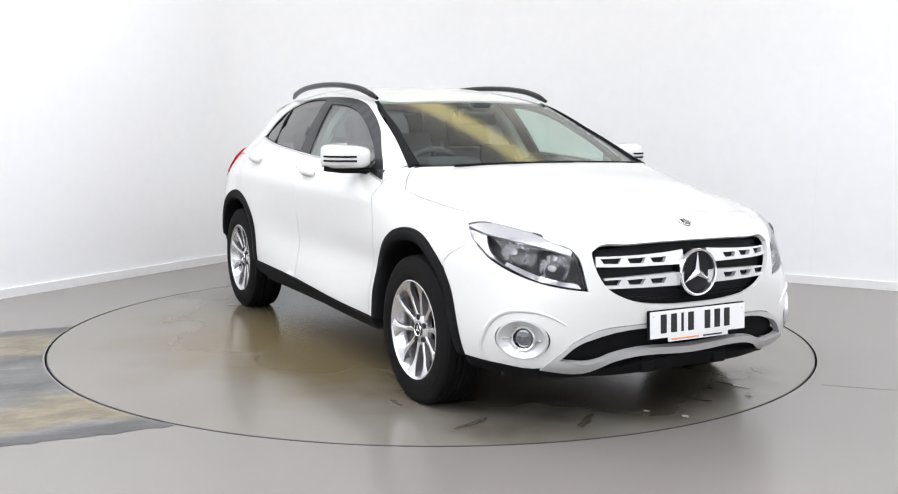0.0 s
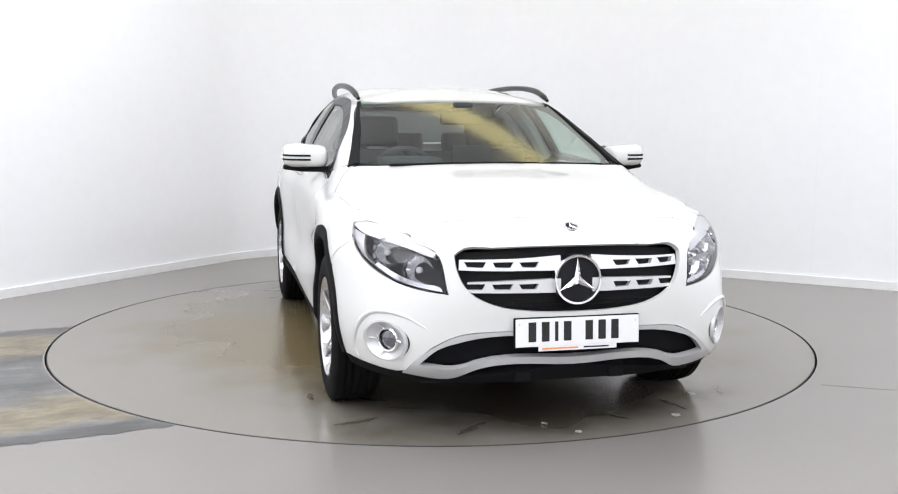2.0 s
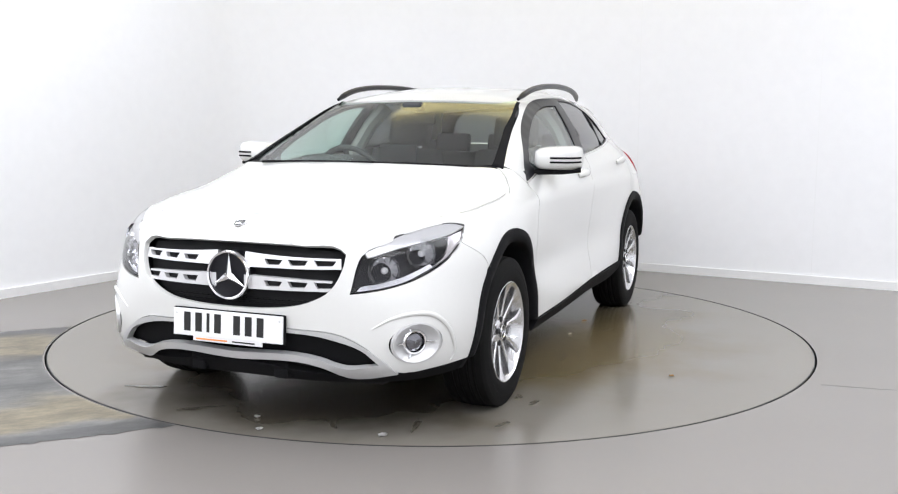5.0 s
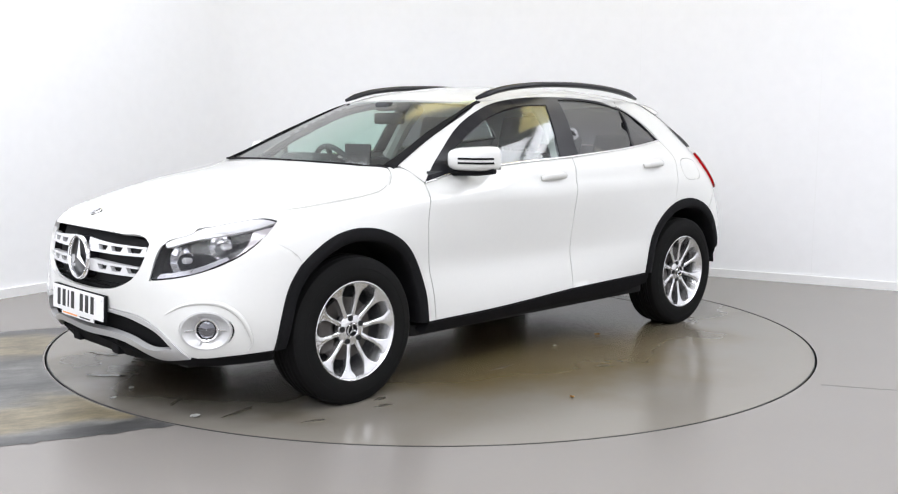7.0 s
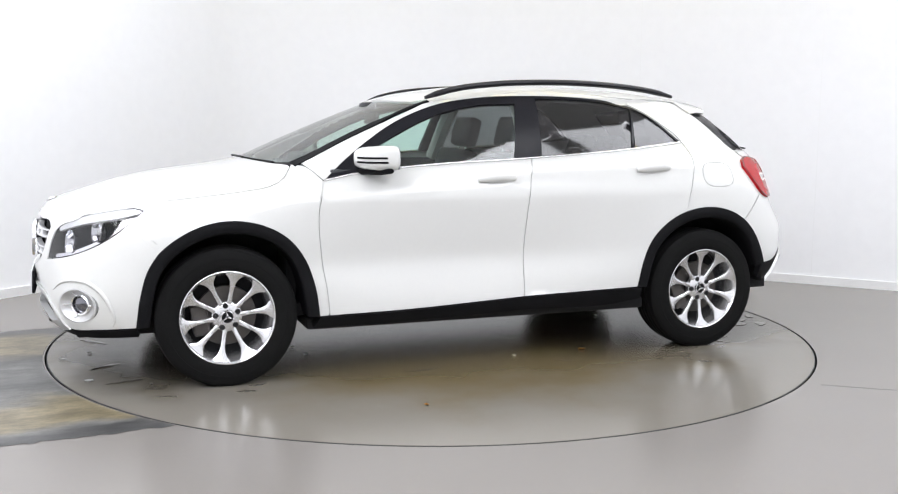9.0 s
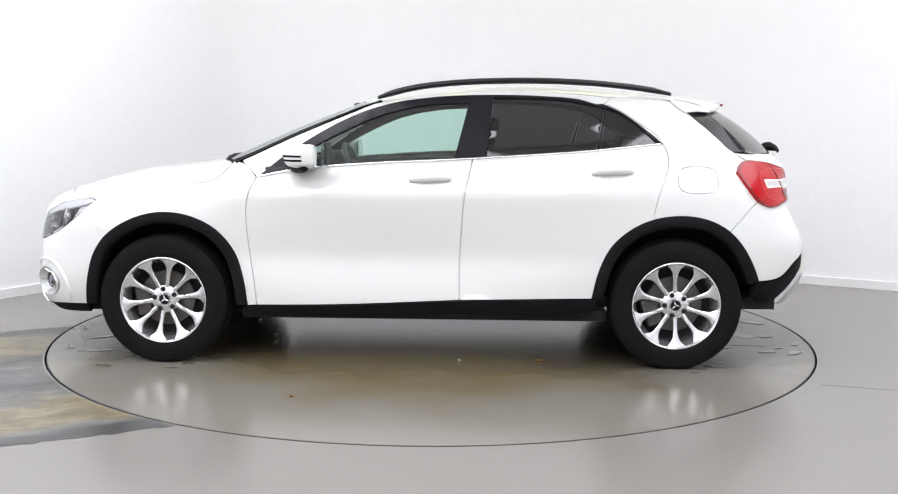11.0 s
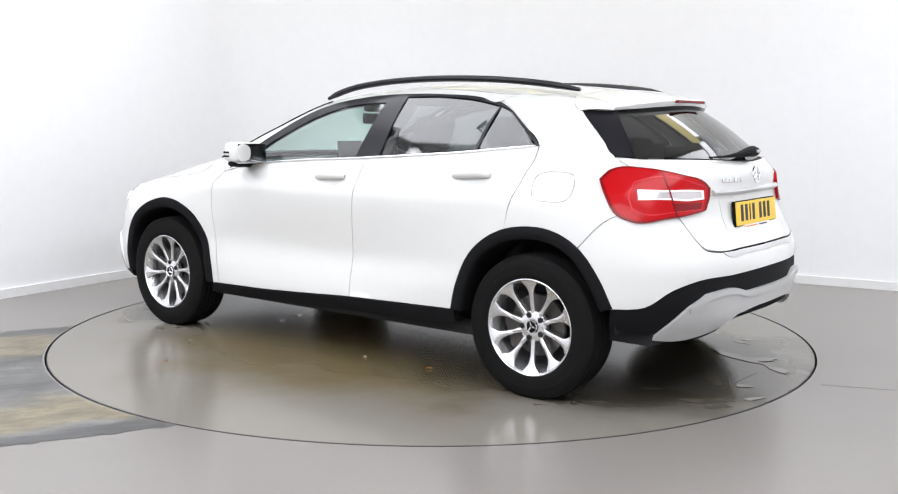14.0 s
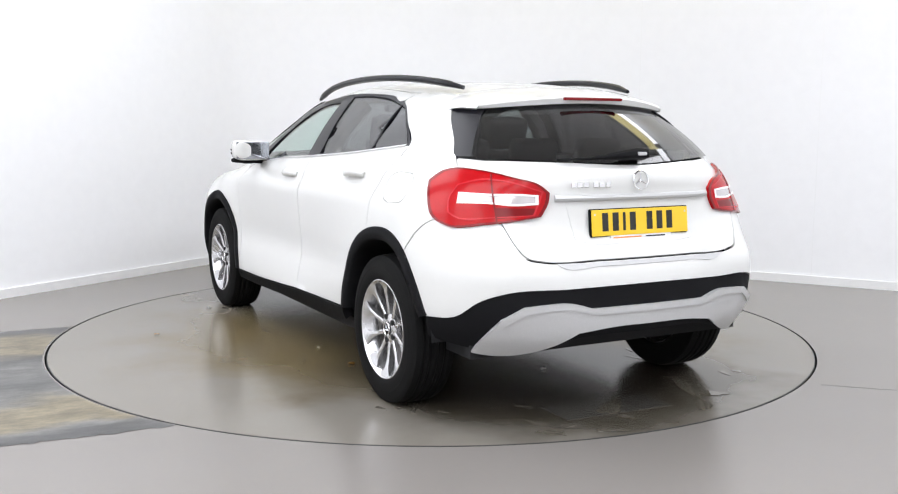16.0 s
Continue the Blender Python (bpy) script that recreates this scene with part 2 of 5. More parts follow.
def floor():
    """The floor sheet with the round pit of the turntable cut out."""
    bm = bmesh.new()
    n = 128
    poly = [room_point(0, 0), room_point(LEN_A, 0), room_point(LEN_A, LEN_B), room_point(0, LEN_B)]
    r = R_TABLE + 0.010
    ring = [bm.verts.new((r * math.cos(2 * math.pi * i / n), r * math.sin(2 * math.pi * i / n), 0)) for i in range(n)]
    far = []
    for i in range(n):
        d = Vector((math.cos(2 * math.pi * i / n), math.sin(2 * math.pi * i / n), 0))
        best = 99
        for p, q in zip(poly, poly[1:] + poly[:1]):
            e = q - p
            den = d.x * e.y - d.y * e.x
            if abs(den) > 1e-9:
                s = (p.x * e.y - p.y * e.x) / den
                if s > 0:
                    best = min(best, s)
        far.append(bm.verts.new(d * (best + 0.2)))
    low = [bm.verts.new((v.co.x, v.co.y, -0.3)) for v in ring]
    for i in range(n):
        j = (i + 1) % n
        bm.faces.new((ring[i], far[i], far[j], ring[j]))
        bm.faces.new((ring[i], ring[j], low[j], low[i]))
    bm.faces.new(low)
    bmesh.ops.recalc_face_normals(bm, faces=bm.faces)
    ob = structure("floor", bm, M_FLOOR, "smooth grey painted concrete studio floor")
    # pit side and bottom are black, which puts the gap's shade into their colour
    ob.data.materials.append(M_GAP)
    for f in ob.data.polygons:
        if f.center.z < -0.01:
            f.material_index = 1


floor()


def glow_below(ob, mat):
    """The faces of a lamp's diffuser that look down give off its light."""
    ob.data.materials.append(mat)
    for f in ob.data.polygons:
        if f.normal.z < -0.5:
            f.material_index = 1


def unseen_ceiling_light(a, b, la, lb, like=None):
    """A flat light panel on the ceiling, la along the one wall and lb along the other."""
    m = Matrix.Translation(room_point(a, b, HIGH - 0.09)) @ Matrix.Rotation(math.atan2(ALONG_B.y, ALONG_B.x), 4, "Z")
    if like is not None:
        return copy_thing(like, m)
    lamp = tagged(new("unseen_ceiling_light"), "large flat white light panel on the ceiling, out of view", "ceiling light", "ceiling light panels")
    u, v = lb / 2, la / 2
    bm = bmesh.new()
    for s in (-1, 1):
        box(bm, -u - 0.06, u + 0.06, s * (v + 0.03) - 0.03, s * (v + 0.03) + 0.03, 0, 0.088, 0.006)
        box(bm, s * (u + 0.03) - 0.03, s * (u + 0.03) + 0.03, -v, v, 0, 0.088, 0.006)
    part("frame", bm, M_FRAME, lamp)
    glow_below(part("diffuser", box(bmesh.new(), -u, u, -v, v, 0.02, 0.06), M_FRAME, lamp, "white glowing diffuser"), M_PANEL)
    lamp.matrix_basis = m
    return lamp


def ceiling_lights():
    """Unseen light panels all round the ceiling, with a dark field left over the turntable."""
    first = None
    for a, b in ((1.9, 7.7), (4.8, 1.5), (4.8, 7.5), (7.7, 1.5), (7.7, 4.5), (7.7, 7.5), (10.6, 1.5), (10.6, 4.5), (10.6, 7.5)):
        first = first or unseen_ceiling_light(a, b, 2.34, 2.38)
        if (a, b) != (1.9, 7.7):
            unseen_ceiling_light(a, b, 2.34, 2.38, first)
    # three smaller panels, added only to brighten the walls
    unseen_ceiling_light(2.9, 0.75, 1.2, 1.2)
    unseen_ceiling_light(0.21, 4.75, 0.36, 2.2)
    unseen_ceiling_light(0.38, 7.4, 0.5, 2.6)


ceiling_lights()

def warm_light():
    """A long amber strip light on the ceiling along the wall, which shows in the car's glass."""
    w = tagged(new("strip_light"), "long amber strip light on the ceiling", "strip light")
    w.matrix_basis = Matrix.Translation(room_point(0.78, 3.5, HIGH - 0.16)) @ Matrix.Rotation(math.atan2(ALONG_B.y, ALONG_B.x), 4, "Z")
    bm = bmesh.new()
    box(bm, -2.65, 2.65, -0.32, 0.32, 0.06, 0.159, 0.01)
    part("housing", bm, M_FRAME, w)
    glow_below(part("diffuser", box(bmesh.new(), -2.61, 2.61, -0.28, 0.28, 0.0, 0.058, 0.012), M_FRAME, w, "amber glowing diffuser"), M_AMBER)


warm_light()


def strip_material():
    """Worn driveway paint: bands of tan and dark grey along the strip, torn by stretched noise."""
    m = bpy.data.materials.new("worn_drive_paint")
    m.use_nodes = True
    nt = m.node_tree
    b = nt.nodes["Principled BSDF"]
    tc = nt.nodes.new("ShaderNodeTexCoord")
    mp = nt.nodes.new("ShaderNodeMapping")
    mp.inputs["Scale"].default_value = (0.8, 1.7, 1)
    nt.links.new(tc.outputs["Object"], mp.inputs[0])
    n1, n2 = nt.nodes.new("ShaderNodeTexNoise"), nt.nodes.new("ShaderNodeTexNoise")
    n1.inputs["Scale"].default_value, n1.inputs["Detail"].default_value = 2.6, 8
    n2.inputs["Scale"].default_value, n2.inputs["Detail"].default_value = 5, 9
    n2.inputs["Roughness"].default_value = 0.75
    nt.links.new(mp.outputs[0], n1.inputs["Vector"])
    nt.links.new(mp.outputs[0], n2.inputs["Vector"])
    sep = nt.nodes.new("ShaderNodeSeparateXYZ")
    nt.links.new(tc.outputs["Object"], sep.inputs[0])
    wob = nt.nodes.new("ShaderNodeMath")
    wob.operation = "MULTIPLY_ADD"
    wob.inputs[1].default_value = 0.55
    nt.links.new(n1.outputs["Fac"], wob.inputs[0])
    nt.links.new(sep.outputs["Y"], wob.inputs[2])
    mr = nt.nodes.new("ShaderNodeMapRange")
    mr.inputs["From Min"].default_value, mr.inputs["From Max"].default_value = -1.34 + 0.275, 0.98 + 0.275
    nt.links.new(wob.outputs[0], mr.inputs["Value"])
    rp = nt.nodes.new("ShaderNodeValToRGB")
    tan, dark, grey = (0.165, 0.138, 0.086, 1), (0.05, 0.05, 0.05, 1), (0.115, 0.113, 0.108, 1)
    stops = [(0.0, dark), (0.05, grey), (0.09, tan), (0.24, tan), (0.30, grey), (0.42, dark), (0.55, grey), (0.66, dark), (0.72, tan), (0.90, tan), (0.95, dark), (1.0, dark)]
    el = rp.color_ramp.elements
    el[0].position, el[0].color = stops[0]
    el[1].position, el[1].color = stops[-1]
    for p, c in stops[1:-1]:
        e = el.new(p)
        e.color = c
    nt.links.new(mr.outputs[0], rp.inputs[0])
    k = nt.nodes.new("ShaderNodeMapRange")
    k.inputs["From Min"].default_value, k.inputs["From Max"].default_value = 0.40, 0.62
    k.inputs["To Min"].default_value, k.inputs["To Max"].default_value = 0.62, 1.5
    nt.links.new(n2.outputs["Fac"], k.inputs["Value"])
    mul = nt.nodes.new("ShaderNodeMix")
    mul.data_type, mul.blend_type = "RGBA", "MULTIPLY"
    mul.inputs["Factor"].default_value = 1
    nt.links.new(rp.outputs[0], mul.inputs[6])
    nt.links.new(k.outputs[0], mul.inputs[7])
    nt.links.new(mul.outputs[2], b.inputs["Base Color"])
    b.inputs["Roughness"].default_value = 0.33
    return m


def drive_strip():
    """The worn way by which cars drive on to the turntable."""
    bm = bmesh.new()
    r = R_TABLE + 0.02
    rnd = random.Random(8)
    cols = 60
    rag = [[sum(rnd.uniform(-1, 1) * w for w in (.012, .009)) for _ in range(cols + 1)] for _ in range(2)]
    rows = []
    ns = np.linspace(-1.34, 0.977, 33)
    for k, n in enumerate(ns):
        s = -math.sqrt(r * r - n * n)
        edge = rag[0] if k == 0 else rag[1] if k == len(ns) - 1 else None
        rows.append([bm.verts.new((s + (-3.8 - s) * c / cols, n + (edge[c] if edge and c else 0), 0.002)) for c in range(cols + 1)])
    for a, b in zip(rows, rows[1:]):
        for c in range(cols):
            bm.faces.new((a[c], b[c], b[c + 1], a[c + 1]))
    rim = [bm.verts.new((row[0].co.x, row[0].co.y, 0.0004)) for row in rows]
    for k in range(len(rows) - 1):
        bm.faces.new((rows[k][0], rim[k], rim[k + 1], rows[k + 1][0]))
    bmesh.ops.recalc_face_normals(bm, faces=bm.faces)
    if sum(f.normal.z for f in bm.faces) < 0:
        bmesh.ops.reverse_faces(bm, faces=bm.faces)
    ob = structure("drive_strip", bm, strip_material(), "worn tan and dark grey painted driveway strip")
    ob.rotation_euler = (0, 0, math.atan2(0.419, 0.908))


drive_strip()


def floor_joint(name, p, q):
    d = (Vector(q) - Vector(p))
    bm = box(bmesh.new(), 0, d.length, -0.002, 0.002, 0.0002, 0.0012)
    ob = structure(name, bm, M_JOINT, "fine dark joint in the floor")
    ob.matrix_basis = Matrix.Translation((p[0], p[1], 0)) @ Matrix.Rotation(math.atan2(d.y, d.x), 4, "Z")


floor_joint("floor_joint_1", (1.93, -1.30, 0), (4.2, -2.0, 0))


def wall_seam(b):
    """A filled joint between two wall boards: a very shallow upright ridge."""
    bm = box(bmesh.new(), -0.004, 0.004, -0.0004, 0.0005, 0.07, HIGH)
    ob = structure("wall_seam", bm, M_SEAM, "faint filled joint between wall boards")
    ob.matrix_basis = Matrix.Translation(room_point(0, b)) @ Matrix.Rotation(math.atan2(ALONG_B.y, ALONG_B.x), 4, "Z")


for _b in (3.36, 4.84):
    wall_seam(_b)

# ---- turntable ----
turntable = tagged(new("turntable"), "round grey-brown painted turntable flush with the floor", "turntable")
# brown where the car hides the walls' sheen, put into the disc's colour
brown_shade_zone(M_TABLE, (0.145, 0.112, 0.056), (0, 0, 0), 1.6, 2.7)
# damp floor and shade under the tail, painted dark
brown_shade_zone(M_TABLE, (0.050, 0.042, 0.03), (-1.35, 0.05, 0), 1.15, 2.0)
# shade under the nose, painted dark
brown_shade_zone(M_TABLE, (0.060, 0.049, 0.032), (1.4, 0.0, 0), 1.0, 1.8)
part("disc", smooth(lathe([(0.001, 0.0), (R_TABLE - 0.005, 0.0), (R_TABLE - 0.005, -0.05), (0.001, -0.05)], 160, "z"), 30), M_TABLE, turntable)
# edge coloured black to stand for the shade in the gap
part("rim", smooth(lathe([(R_TABLE - 0.0047, -0.05), (R_TABLE - 0.0047, -0.001), (R_TABLE, -0.002), (R_TABLE, -0.05)], 160, "z", True), 30), M_GAP, turntable, "disc edge coloured black as the gap's shade")

# ---- the car: hull from a control net of rings that run from the nose to the tail ----
car = tagged(new("car"), "white compact crossover car with black cladding and roof rails", "car")


NET = [
    [(2.13, 0, .235), (2.10, .42, .235), (1.98, .68, .24), (1.74, .83, .25), (1.35, .86, .25), (.85, .86, .25), (-.25, .86, .27), (-1.35, .86, .29), (-1.72, .83, .30), (-1.95, .62, .30), (-2.06, .35, .30), (-2.09, 0, .30)],
    [(2.20, 0, .33), (2.165, .42, .325), (2.06, .70, .32), (1.76, .865, .32), (1.35, .895, .33), (.85, .895, .33), (-.25, .897, .355), (-1.35, .90, .38), (-1.76, .872, .42), (-2.01, .68, .43), (-2.12, .38, .42), (-2.155, 0, .42)],
    [(2.225, 0, .44), (2.185, .42, .44), (2.06, .72, .44), (1.78, .88, .44), (1.35, .918, .45), (.85, .893, .44), (-.25, .888, .44), (-1.35, .91, .47), (-1.78, .88, .51), (-2.03, .70, .54), (-2.13, .38, .53), (-2.165, 0, .53)],
    [(2.235, 0, .56), (2.19, .42, .56), (2.06, .70, .57), (1.80, .87, .58), (1.35, .92, .6), (.85, .877, .585), (-.25, .866, .58), (-1.35, .91, .62), (-1.78, .88, .63), (-2.03, .70, .645), (-2.125, .38, .65), (-2.155, 0, .65)],
    [(2.235, 0, .68), (2.185, .42, .68), (2.05, .66, .69), (1.80, .86, .71), (1.35, .914, .74), (.85, .889, .74), (-.25, .882, .76), (-1.35, .905, .78), (-1.76, .87, .78), (-1.98, .68, .78), (-2.08, .38, .76), (-2.11, 0, .75)],
    [(2.205, 0, .80), (2.155, .42, .79), (2.02, .63, .80), (1.77, .83, .82), (1.35, .885, .85), (.85, .895, .90), (-.25, .894, .908), (-1.35, .898, .912), (-1.72, .855, .9), (-1.94, .66, .88), (-2.03, .38, .87), (-2.055, 0, .86)],
    [(2.165, 0, .855), (2.10, .42, .845), (1.95, .62, .85), (1.72, .80, .87), (1.35, .85, .915), (.85, .866, .945), (-.25, .868, .982), (-1.35, .864, 1.0), (-1.68, .82, .99), (-1.90, .66, .97), (-2.02, .38, .975), (-2.05, 0, .98)],
    [(2.03, 0, .905), (1.97, .38, .90), (1.82, .6, .895), (1.62, .745, .91), (1.25, .80, .955), (.85, .84, .965), (-.25, .86, 1.02), (-1.32, .845, 1.05), (-1.66, .78, 1.05), (-1.87, .64, 1.04), (-2.02, .38, 1.045), (-2.06, 0, 1.055)],
    [(1.70, 0, 1.0), (1.66, .34, .99), (1.55, .56, .975), (1.42, .69, .965), (1.15, .765, .99), (.85, .81, 1.0), (-.25, .838, 1.06), (-1.30, .78, 1.12), (-1.62, .735, 1.105), (-1.82, .62, 1.095), (-1.98, .38, 1.10), (-2.02, 0, 1.11)],
    [(1.14, 0, 1.085), (1.12, .34, 1.08), (1.06, .58, 1.073), (.98, .725, 1.065), (.93, .76, 1.055), (.83, .79, 1.03), (-.25, .815, 1.095), (-1.28, .715, 1.185), (-1.56, .665, 1.20), (-1.72, .57, 1.2), (-1.87, .36, 1.205), (-1.91, 0, 1.21)],
    [(.76, 0, 1.25), (.74, .32, 1.245), (.69, .53, 1.235), (.62, .655, 1.225), (.56, .685, 1.215), (.40, .705, 1.215), (-.3, .715, 1.28), (-1.2, .655, 1.30), (-1.45, .61, 1.31), (-1.60, .52, 1.31), (-1.72, .34, 1.315), (-1.76, 0, 1.32)],
    [(.33, 0, 1.42), (.31, .28, 1.415), (.26, .46, 1.405), (.20, .565, 1.395), (.13, .585, 1.395), (.02, .595, 1.40), (-.35, .585, 1.44), (-1.05, .56, 1.41), (-1.35, .52, 1.40), (-1.50, .43, 1.385), (-1.60, .28, 1.39), (-1.63, 0, 1.395)],
    [(.2, 0, 1.453), (.18, .25, 1.448), (.14, .40, 1.438), (.08, .49, 1.428), (.02, .51, 1.43), (-.06, .52, 1.437), (-.4, .51, 1.47), (-1.0, .48, 1.455), (-1.25, .44, 1.44), (-1.38, .36, 1.43), (-1.46, .24, 1.435), (-1.48, 0, 1.44)],
    [(-.2, 0, 1.498), (-.2, .1, 1.497), (-.22, .2, 1.492), (-.24, .28, 1.488), (-.28, .3, 1.489), (-.32, .32, 1.491), (-.5, .32, 1.497), (-.75, .3, 1.492), (-.9, .26, 1.487), (-1.0, .2, 1.483), (-1.05, .12, 1.484), (-1.06, 0, 1.485)],
    [(-.3, 0, 1.502), (-.35, .01, 1.502), (-.4, .01, 1.503), (-.45, .01, 1.503), (-.5, .01, 1.504), (-.55, .01, 1.504), (-.6, .01, 1.504), (-.65, .01, 1.503), (-.7, .01, 1.503), (-.75, .01, 1.502), (-.8, .01, 1.501), (-.85, 0, 1.5)],
]


def hermite(p, k, mono):
    """Spread k steps between neighbours along the first axis of p by cubic pieces; mono keeps it from overshooting."""
    d = np.linalg.norm(np.diff(p, axis=0), axis=-1, keepdims=True) + 1e-6
    s = np.diff(p, axis=0) / d
    m = np.zeros_like(p)
    m[0], m[-1] = s[0], s[-1]
    a, b, da, db = s[:-1], s[1:], d[:-1], d[1:]
    if mono:
        w1, w2 = 2 * db + da, db + 2 * da
        ok = a * b > 1e-12
        m[1:-1] = np.where(ok, (w1 + w2) / (w1 / np.where(ok, a, 1) + w2 / np.where(ok, b, 1)), 0)
    else:
        m[1:-1] = (a * db + b * da) / (da + db)
    out = []
    for i in range(len(p) - 1):
        for j in range(k):
            u = j / k
            out.append((2 * u**3 - 3 * u * u + 1) * p[i] + (u**3 - 2 * u * u + u) * d[i] * m[i] + (3 * u * u - 2 * u**3) * p[i + 1] + (u**3 - u * u) * d[i] * m[i + 1])
    out.append(p[-1])
    return np.array(out)


def hull_grid():
    """The half hull as a grid of points: rings from the sill up to the roof, each from nose to tail."""
    net = np.array(NET, float)
    flip = np.array([1, -1, 1.0])
    ext = np.concatenate([net[:, 2:0:-1] * flip, net, net[:, -2:-4:-1] * flip], axis=1)
    along = hermite(ext.transpose(1, 0, 2), 10, False)[20:-20]
    return hermite(along.transpose(1, 0, 2), 8, True)


GRID = hull_grid()
GRID[:, :, 1] = np.maximum(GRID[:, :, 1], 0)
GRID[:, 0, 1] = GRID[:, -1, 1] = 0


def hull_mesh():
    """Faces of both halves of the hull."""
    g = GRID
    nk, ns = g.shape[:2]
    verts = [tuple(v) for v in g.reshape(-1, 3)] + [(v[0], -v[1], v[2]) for v in g.reshape(-1, 3)]
    faces = []
    for k in range(nk - 1):
        for s in range(ns - 1):
            a, b, c, d = k * ns + s, k * ns + s + 1, (k + 1) * ns + s + 1, (k + 1) * ns + s
            faces.append((a, b, c, d))
            o = nk * ns
            faces.append((o + d, o + c, o + b, o + a))
    return verts, faces


from mathutils.bvhtree import BVHTree

HULL = BVHTree.FromPolygons(*hull_mesh())


from mathutils.geometry import delaunay_2d_cdt

RING = 0.95


def to_ring(p, sign):
    """A point on the nose (sign 1) or tail (sign -1) as arc and height round an upright axis over the axle."""
    return (RING * math.atan2(p[1], sign * p[0] - 1.2), p[2])


def ray_of(u, v, proj):
    if proj == "side":
        return Vector((u, 3, v)), Vector((0, -1, 0))
    if proj == "top":
        return Vector((u, v, 3)), Vector((0, 0, -1))
    sign = 1 if proj == "front" else -1
    d = Vector((sign * math.cos(u / RING), math.sin(u / RING), 0))
    return Vector((sign * 1.2, 0, v)) + d * 3, -d


def on_hull(u, v, proj):
    o, d = ray_of(u, v, proj)
    hit, nrm, _, _ = HULL.ray_cast(o, d)
    if hit is None:
        hit, nrm, _, _ = HULL.find_nearest(o + d * 2.1)
    return hit, (nrm if nrm.dot(d) < 0 else -nrm)


def inside(pts, poly):
    x, y = pts[:, 0], pts[:, 1]
    res = np.zeros(len(pts), bool)
    n = len(poly)
    for i in range(n):
        x0, y0 = poly[i]
        x1, y1 = poly[(i + 1) % n]
        if y0 != y1:
            res ^= ((y0 > y) != (y1 > y)) & (x < (x1 - x0) * (y - y0) / (y1 - y0) + x0)
    return res


def smooth_outline(pts, step=0.02, sharp=48):
    """A closed outline: soft bends run as curves, turns past the sharp angle stay corners."""
    p = np.array(pts, float)
    n = len(p)
    corner = []
    for i in range(n):
        a, b = p[i] - p[i - 1], p[(i + 1) % n] - p[i]
        c = np.dot(a, b) / (np.linalg.norm(a) * np.linalg.norm(b) + 1e-9)
        if math.degrees(math.acos(max(-1, min(1, c)))) > sharp:
            corner.append(i)
    if not corner:
        ext = np.concatenate([p[-2:], p, p[:3]])
        dense = hermite(ext, 8, False)[16:-17]
    else:
        dense = []
        for a, b in zip(corner, corner[1:] + [corner[0] + n]):
            run = np.array([p[i % n] for i in range(a, b + 1)])
            dense.extend((hermite(run, 8, False) if len(run) > 2 else np.linspace(run[0], run[1], 9))[:-1])
        dense = np.array(dense)
    out = [dense[0]]
    keep = {tuple(np.round(p[i], 6)) for i in corner}
    for q in dense[1:]:
        if np.linalg.norm(q - out[-1]) >= step or tuple(np.round(q, 6)) in keep:
            if np.linalg.norm(q - out[-1]) > 1e-4:
                out.append(q)
    if np.linalg.norm(out[-1] - out[0]) < step * 0.3:
        out.pop()
    return np.array(out)


def sym(half):
    """A half outline from centre to centre, closed by its mirror image."""
    return list(half) + [(q[0], -q[1], *q[2:]) for q in reversed(half) if abs(q[1]) > 1e-6]


